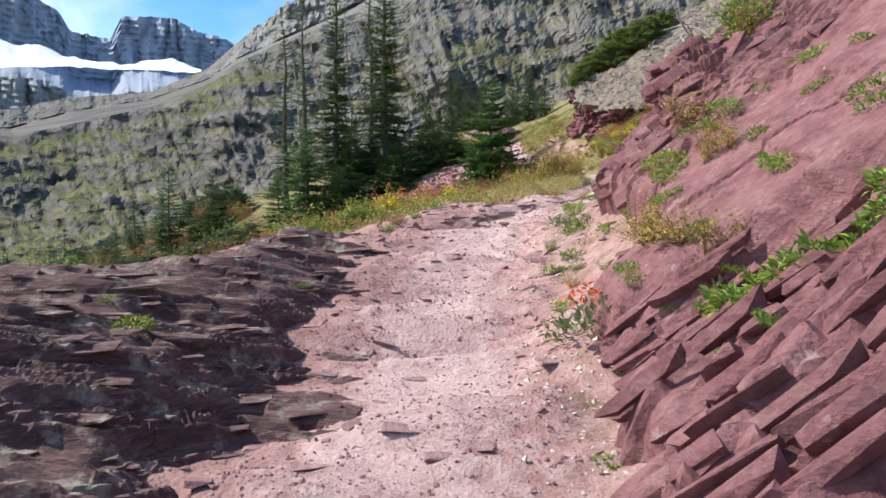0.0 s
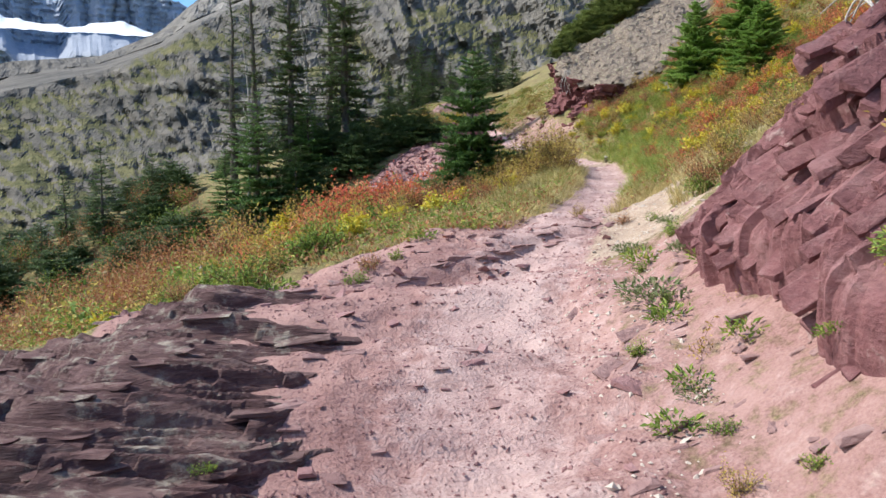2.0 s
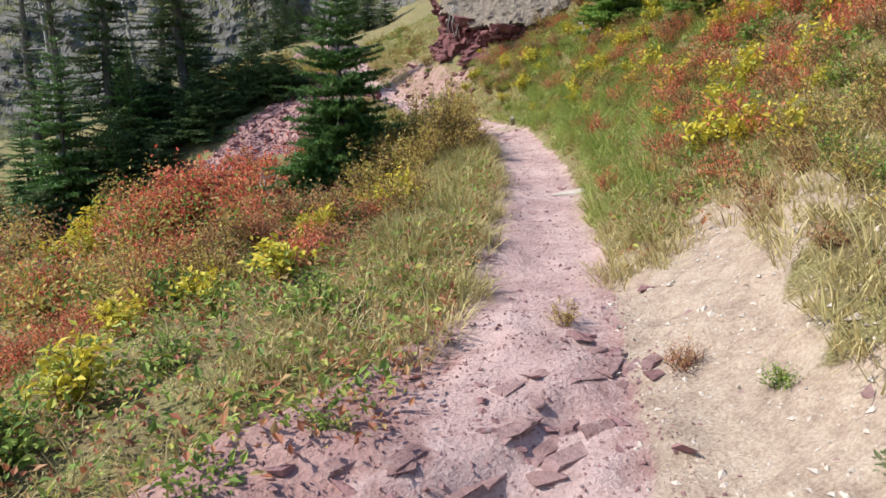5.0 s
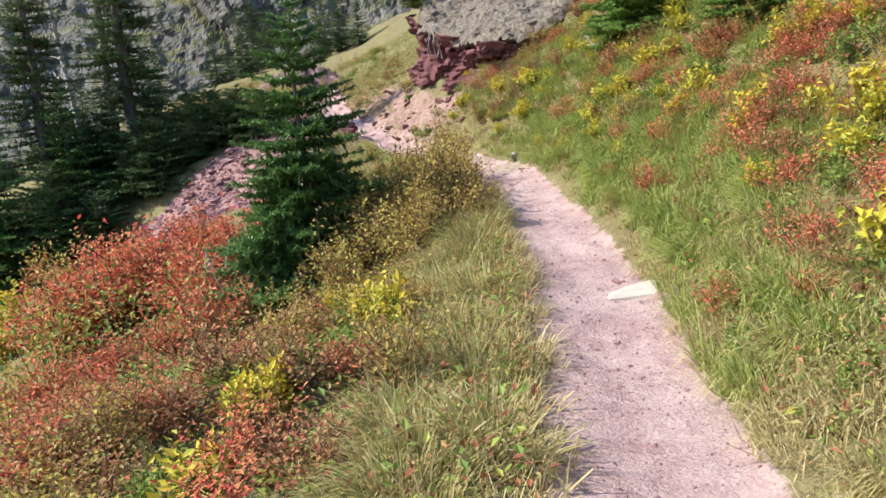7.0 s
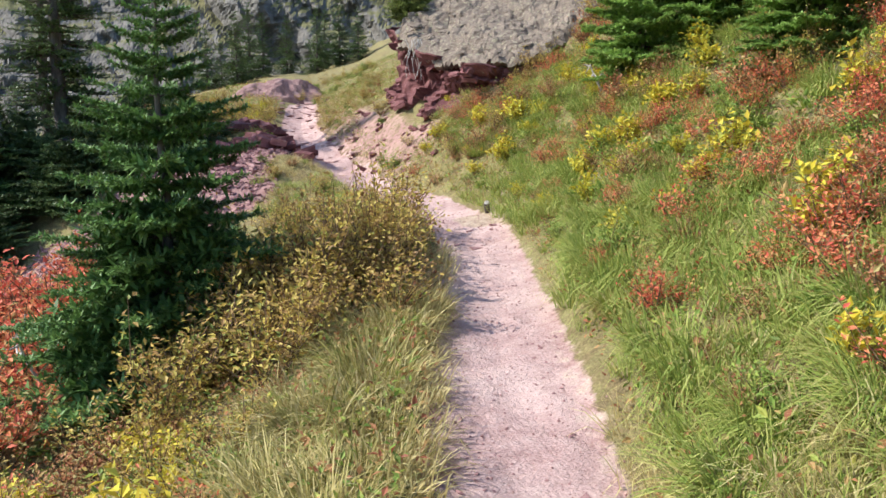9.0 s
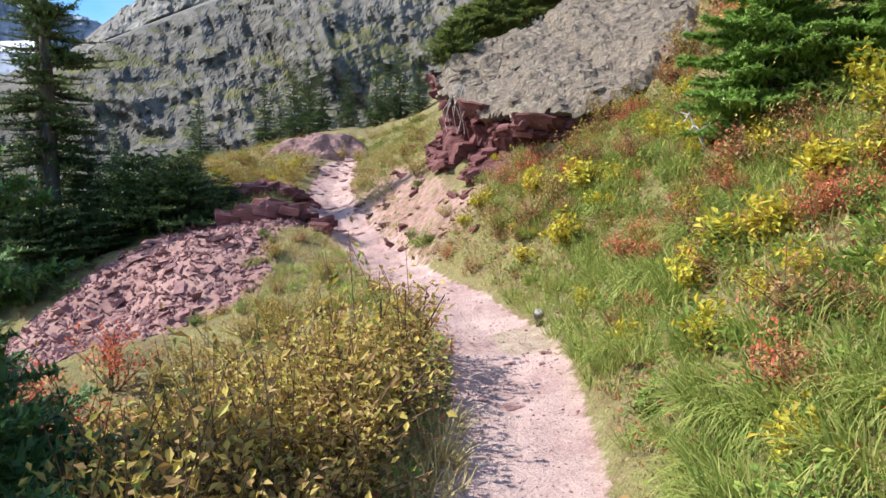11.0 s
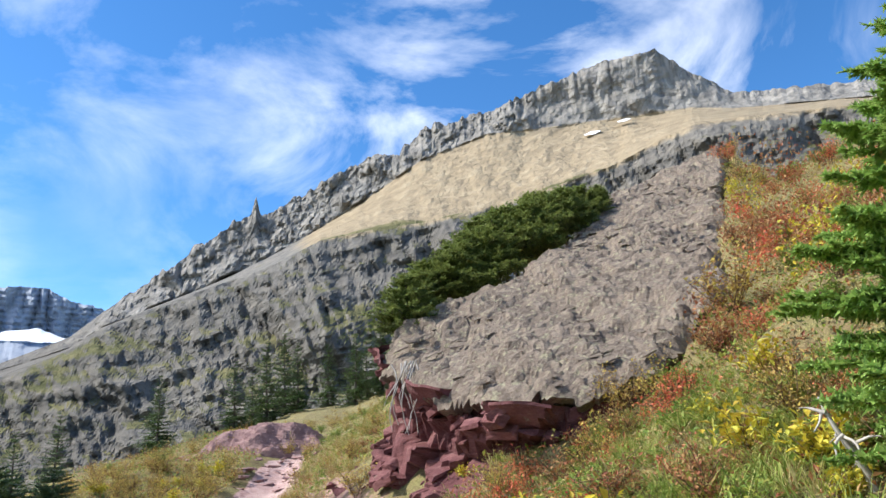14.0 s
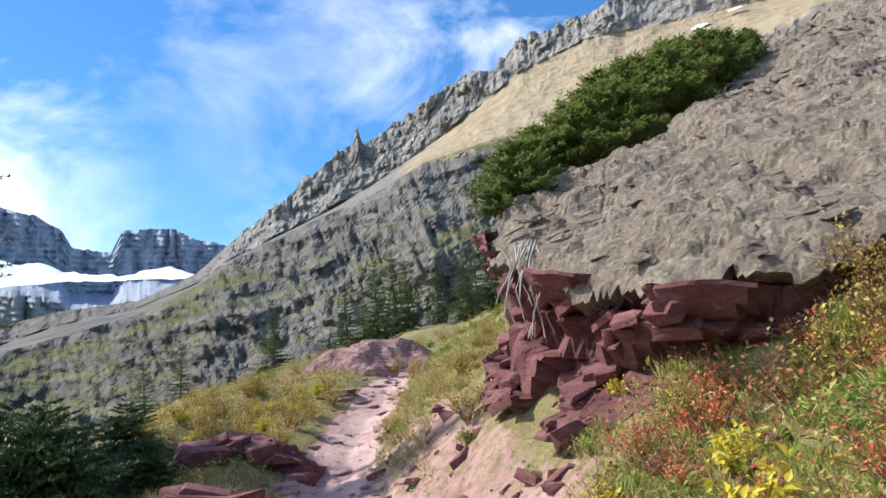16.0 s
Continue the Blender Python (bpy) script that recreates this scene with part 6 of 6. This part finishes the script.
# stones in the sandy bank
bank = empty("bank_stones", Matrix.Identity(4), "red flagstones sticking out of the sandy bank", "stones")
for k in range(150):
    y = rng.uniform(6.5, 9.4)
    u = rng.uniform(0.45, 2.8)
    big = y < 7.7 and u > 1.0
    if big or rng.random() < 0.6:
        x = float(trail_x(y)) + u
        s = rng.uniform(0.08, 0.26) if big else rng.uniform(0.03, 0.11)
        piece(BEDS_DUSTY, "stone", bank, Matrix.LocRotScale((x, y, land_at(x, y) - 0.01), Euler((rng.normal(0.1, 0.1), rng.normal(-0.5, 0.1), rng.normal(0.3, 0.25))), (s, s * 0.8, s)))

for k in range(150):
    y = rng.uniform(3.6, 7.2)
    u = rng.uniform(0.5, 1.5)
    x = float(trail_x(y)) + u
    s = float(np.clip(rng.lognormal(-2.8, 0.6), 0.03, 0.2))
    piece(BEDS_DUSTY, "stone", bank, Matrix.LocRotScale((x, y, land_at(x, y)), Euler((rng.normal(0.05, 0.15), rng.normal(-0.35, 0.15), rng.normal(0.2, 0.5))), (s, s * 0.8, s)))

# rough steps where the path climbs, and blocks of the banks beside it
climb = empty("rock_step", Matrix.Identity(4), "broken red rock steps in the climbing path", "rock ledge")
for x, y, z in scatter(130, 26.2, 35.0, -0.75, 0.8):
    s = float(np.clip(rng.lognormal(-1.7, 0.5), 0.08, 0.5))
    piece(BEDS_DUSTY, "bed", climb, Matrix.LocRotScale((x, y, z), Euler((rng.normal(0.1, 0.1), rng.normal(0, 0.1), rng.normal(0.1, 0.4))), (s, s, s * 1.2)))
bank_rocks = [o for o in bpy.data.objects if o.name.startswith("rock_bank")]
for ob, (cx, cy, n) in zip(bank_rocks, ((1.6, 28.7, 26), (2.0, 26.4, 26))):
    inv = ob.matrix_world.inverted()
    for k in range(n):
        x, y = cx + rng.normal(0, 0.42), cy + rng.normal(0, 0.2)
        s = rng.uniform(0.2, 0.62)
        piece(BLOCKS, "block", ob, inv @ Matrix.LocRotScale((x, y, land_at(x, y) + 0.12), Euler((rng.normal(0, 0.2), rng.normal(0, 0.2), rng.normal(0, 0.5))), (s, s, s * 0.8)))

# pale flat stone at the path's edge
stone = put("flat_stone", block_mesh(77, 0.62, 0.4, 0.26, 26), M_PALE, label="pale flat stone set at the path's edge", category="stone")
stone.matrix_world = pose(3.1, 13.45, land_at(3.1, 13.45) - 0.09, 2, -4, -12)


# ---- plants on the rock beside the start, and small wooden things ----
def on_wall(a, b, lift=0.0):
    return WALL @ Matrix.Translation((a, b, wall_n(a, b) + lift))


def upright(m):
    return Matrix.Translation(m.translation) @ pose(0, 0, 0, 0, -25, rng.uniform(0, 360))


herb_thing("flowering_plant", upright(on_wall(0.22, 6.9)), M_PALEGREEN, "grey-green leafy plant with faded orange flowers", group="plants on the rock", count=340, size=0.055, spread=0.24, h=0.2, petals=M_ORANGE)
bright = herb_thing("leafy_plant", upright(on_wall(0.76, 6.04)), M_GREEN, "bright green leafy plant in a rock crack", group="plants on the rock", count=150, size=0.05, spread=0.11, h=0.07)
for k in range(13):
    f = k / 12
    ob = copy_thing(bright, upright(on_wall(0.7 + 0.75 * f + rng.normal(0, 0.02), 6.1 - 0.22 * f + rng.normal(0, 0.03))))
    s = rng.uniform(0.6, 1.1)
    ob.scale = (s, s, s)
moss = herb_thing("moss_cushion", upright(on_wall(0.8, 5.67)), M_GREEN, "yellow-green moss cushion on red rock", group="moss cushions", count=420, size=0.022, spread=0.1, h=0.05)
for a, b, s in ((0.61, 5.66, 0.7), (1.61, 7.33, 0.9), (1.04, 7.52, 1.1), (1.3, 7.9, 1.3), (1.75, 8.0, 1.2), (0.9, 8.2, 0.9), (0.58, 6.78, 1.0)):
    copy_thing(moss, upright(on_wall(a, b))).scale = (s, s, s)
for a, b, s in ((2.14, 9.3, 1.1), (2.4, 9.0, 1.2), (2.0, 9.0, 0.8), (2.65, 9.35, 1.3), (1.9, 9.55, 0.7), (2.9, 9.0, 1.0)):
    copy_thing(BUILT["green"][rng.integers(3)], upright(on_wall(a, b, -0.03))).scale = (s, s, s)
for x, y, z, k, s in ((2.22, 6.15, 2.28, "green", 1.1), (2.4, 6.35, 2.42, "green", 1.2), (2.1, 6.4, 2.2, "gold", 0.6), (2.55, 6.2, 2.55, "green", 1.0), (2.3, 6.6, 2.35, "gold", 0.7)):
    copy_thing(BUILT[k][rng.integers(3)], pose(x, y, z, 0, 0, rng.uniform(0, 360))).scale = (s, s, s)
pale = herb_thing("leafy_plant", at(1.2, 6.6, 0.02), M_PALEGREEN, "sprawling grey-green leafy plant on the stony bank", group="plants on the bank", count=420, size=0.045, spread=0.24, h=0.12)
for x, y, s in ((1.5, 6.9, 0.6), (1.65, 6.5, 0.7), (1.4, 7.7, 0.6), (1.0, 5.5, 0.45), (1.75, 7.9, 0.5)):
    copy_thing(pale, at(x, y, 0.02, rng.uniform(0, 360))).scale = (s, s, s)
for k in range(26):
    a, b = rng.uniform(0.5, 2.4), rng.uniform(6.3, 9.2)
    plant = (moss, BUILT["gold"][k % 3], BUILT["forb"][k % 3], moss)[k % 4]
    s = rng.uniform(0.7, 1.4) if plant is moss else rng.uniform(0.3, 0.5)
    copy_thing(plant, upright(on_wall(a, b, -0.02))).scale = (s, s, s)
for a, b, s in ((1.33, 7.59, 0.5), (0.89, 6.59, 0.45), (0.75, 7.2, 0.4), (1.5, 8.4, 0.6), (0.4, 8.9, 0.5)):
    copy_thing(BUILT["gold"][rng.integers(3)], upright(on_wall(a, b, -0.03))).scale = (s, s, s)
for x, y, k, s in ((0.82, 5.3, "forb", 0.9), (0.95, 5.15, "green", 0.5), (1.0, 5.6, "forb", 0.8), (0.85, 4.8, "gold", 0.35), (0.9, 6.0, "green", 0.55), (1.15, 6.25, "forb", 1.0), (1.3, 5.7, "forb", 0.9), (1.2, 6.5, "green", 0.5), (0.75, 4.45, "forb", 0.7), (1.05, 4.7, "green", 0.4), (1.5, 6.6, "forb", 1.0), (0.6, 2.6, "forb", 0.5)):
    copy_thing(BUILT[k][rng.integers(3)], at(x, y, 0.02, rng.uniform(0, 360))).scale = (0.6 * s, 0.6 * s, 0.6 * s)
for x, y, s in ((-1.55, 3.6, 0.75), (-1.75, 3.85, 0.5), (-1.0, 5.2, 0.35)):
    copy_thing(moss, pose(x, y, ledge_n(x, y) - 0.01, 0, 0, rng.uniform(0, 360))).scale = (s * 1.6, s * 1.6, s * 1.8)
for x, y, k, s in ((1.35, 7.3, "forb", 1.0), (1.6, 7.5, "green", 0.6), (1.25, 7.1, "green", 0.45), (1.9, 7.0, "forb", 1.2), (1.7, 9.0, "russet", 0.55), (1.85, 8.6, "green", 0.5), (1.45, 9.6, "gold", 0.4), (-1.5, 8.25, "green", 1.5), (-1.85, 8.45, "green", 1.6), (-1.25, 8.1, "forb", 1.3), (-0.5, 8.1, "russet", 0.7), (-0.6, 7.9, "green", 0.7), (-0.3, 8.2, "green", 0.5), (-1.5, 7.8, "green", 0.9), (-1.9, 8.0, "russet", 0.9), (0.3, 8.9, "green", 0.6), (-0.1, 8.75, "forb", 0.9)):
    copy_thing(BUILT[k][rng.integers(3)], at(x, y, 0.02, rng.uniform(0, 360))).scale = (0.7 * s, 0.7 * s, 0.7 * s)


def snag_thing(name, m, label, h, forks, seed, thick=0.02, curl=0.5, category="dead wood", wood=M_DEAD, reach=1.0):
    """Bleached dead wood: a bent stem with a few forked, curling limbs."""
    r = np.random.default_rng(seed)
    thing = empty(name, m, label, category, "dead wood")
    s = np.linspace(0, 1, 7)
    main = np.stack([min(0.25 * h, 0.25) * np.sin(s * 2.2 + r.uniform(0, 3)), min(0.2 * h, 0.3) * s ** 2 * r.uniform(-1, 1), h * s], -1)
    main = main - main[0]
    main[0, 2] -= 0.06
    v, f = tube(main, np.interp(s, [0, 1], [thick, thick * 0.3]), 6)
    put("stem", mesh_np("stem", v, f, True), wood, thing)
    for k in range(forks):
        u = r.uniform(0.25, 0.9)
        p = np.array([np.interp(u, s, main[:, i]) for i in range(3)])
        d = r.normal(size=3) * np.array([1, 1, 0.5])
        d = d / np.linalg.norm(d)
        L = h * r.uniform(0.25, 0.6) * reach
        q = np.linspace(0, 1, 6)
        pts = p + d * (L * q)[:, None] + np.array([0, 0, 1.0]) * (curl * L * q ** 2)[:, None] + 0.1 * L * np.stack([np.sin(q * 5 + k), np.cos(q * 4 + k), np.zeros(6)], -1)
        v, f = tube(pts, np.interp(q, [0, 1], [thick * 0.5 * math.sqrt(reach), thick * 0.12]), 5)
        put("limb", mesh_np("limb", v, f, True), wood, thing)
    return thing


snag_thing("dead_branch", at(6.45, 20.75, 0.02), "bleached grey twisted dead branch on the slope", 0.42, 8, 5, 0.022, -0.3)
snag_thing("dead_branch", pose(0.25, 17.4, land_at(0.25, 17.4) - 0.05), "bleached curling dead branch by the fir", 0.75, 5, 9, 0.022, 0.7)
snag_thing("dead_branch", at(-4.7, 18.9, 0.0), "weathered grey dead wood lying among shrubs", 0.5, 6, 12, 0.05, -0.4)
snag_thing("dead_tree", at(-3.3, 28.3, 0.1), "standing dead grey tree with bare limbs", 6.5, 26, 21, 0.08, 0.1, "dead tree", M_DEAD, 0.28)
snag_thing("dead_tree", at(-5.4, 27.4, 0.1), "standing dead grey tree with bare limbs", 5.5, 24, 25, 0.07, 0.1, "dead tree", M_DEAD, 0.28)
snag_thing("dead_shrub", pose(2.45, 6.3, 2.6, 20, -35, 0), "bare grey twiggy dead shrub hanging over rock", 0.8, 14, 31, 0.014, -0.4, "dead shrub")


def log_thing(name, p, q, r, label):
    """A short barked piece of log with a broken pale end."""
    p, q = np.array(p, float), np.array(q, float)
    log = empty(name, Matrix.Translation(p), label, "log")
    s = np.linspace(0, 1, 7)
    pts = (q - p) * s[:, None] + 0.08 * r * np.stack([np.sin(s * 7), np.cos(s * 5), np.sin(s * 4)], -1)
    v, f = tube(pts, r * (1 + 0.08 * np.sin(s * 9)), 9)
    put("bark", mesh_np("bark", v, f, True), M_BARK, log)
    d = (q - p) / np.linalg.norm(q - p)
    v, f = tube(pts[-1] + d * np.array([[-0.01], [0.012], [0.02]]), [r * 0.93, r * 0.8, 0.005], 9)
    put("cut_end", mesh_np("cut_end", v, f), M_DEAD, log, "pale weathered end grain")
    return log


z0 = land_at(4.3, 20.2)
log_thing("log", (4.78, 20.6, z0 - 0.02), (4.7, 20.42, z0 + 0.24), 0.042, "short weathered log end beside the sandy turn of the path")

# pale roots that hang over the broken face
roots = empty("roots", pose(4.55, 26.2, slab_z(4.55, 26.2) - 0.05), "pale dead roots hanging from the slab's tip", "roots")
for k in range(10):
    a = rng.uniform(0.05, 0.4)
    q = np.linspace(0, 1, 6)
    L = rng.uniform(0.35, 0.95)
    pts = np.stack([a + 0.08 - 0.06 * q + 0.06 * np.sin(q * 5 + k), -a * 0.9 - 0.18 - 0.12 * q + 0.05 * np.cos(q * 4 + k), -L * q + 0.02], -1)
    v, f = tube(pts, np.interp(q, [0, 1], [0.010, 0.004]), 5)
    put("root", mesh_np("root", v, f, True), M_DEAD, roots)
stick_v, stick_f = tube(np.array([(5.25, 24.15, land_at(5.25, 24.15) + 0.03), (5.5, 24.05, land_at(5.5, 24.05) + 0.05), (5.85, 23.95, land_at(5.85, 23.95) + 0.05), (6.2, 23.85, land_at(6.2, 23.85) + 0.06)]), [0.012, 0.013, 0.011, 0.006], 6)
put("dead_stick", mesh_np("dead_stick", stick_v, stick_f, True), M_DEAD, label="thin bleached stick lying along the foot of the slab", category="stick")
for x, y, k, s in ((4.35, 26.9, "gold", 0.8), (4.3, 26.6, "green", 0.6), (4.7, 25.1, "green", 0.4), (4.5, 24.6, "gold", 0.45), (5.0, 24.0, "russet", 0.5), (6.2, 23.6, "gold", 0.9), (6.5, 23.8, "russet", 0.9), (6.9, 23.7, "gold", 0.8)):
    copy_thing(BUILT[k][rng.integers(3)], at(x, y, 0.02, rng.uniform(0, 360))).scale = (s, s, s)
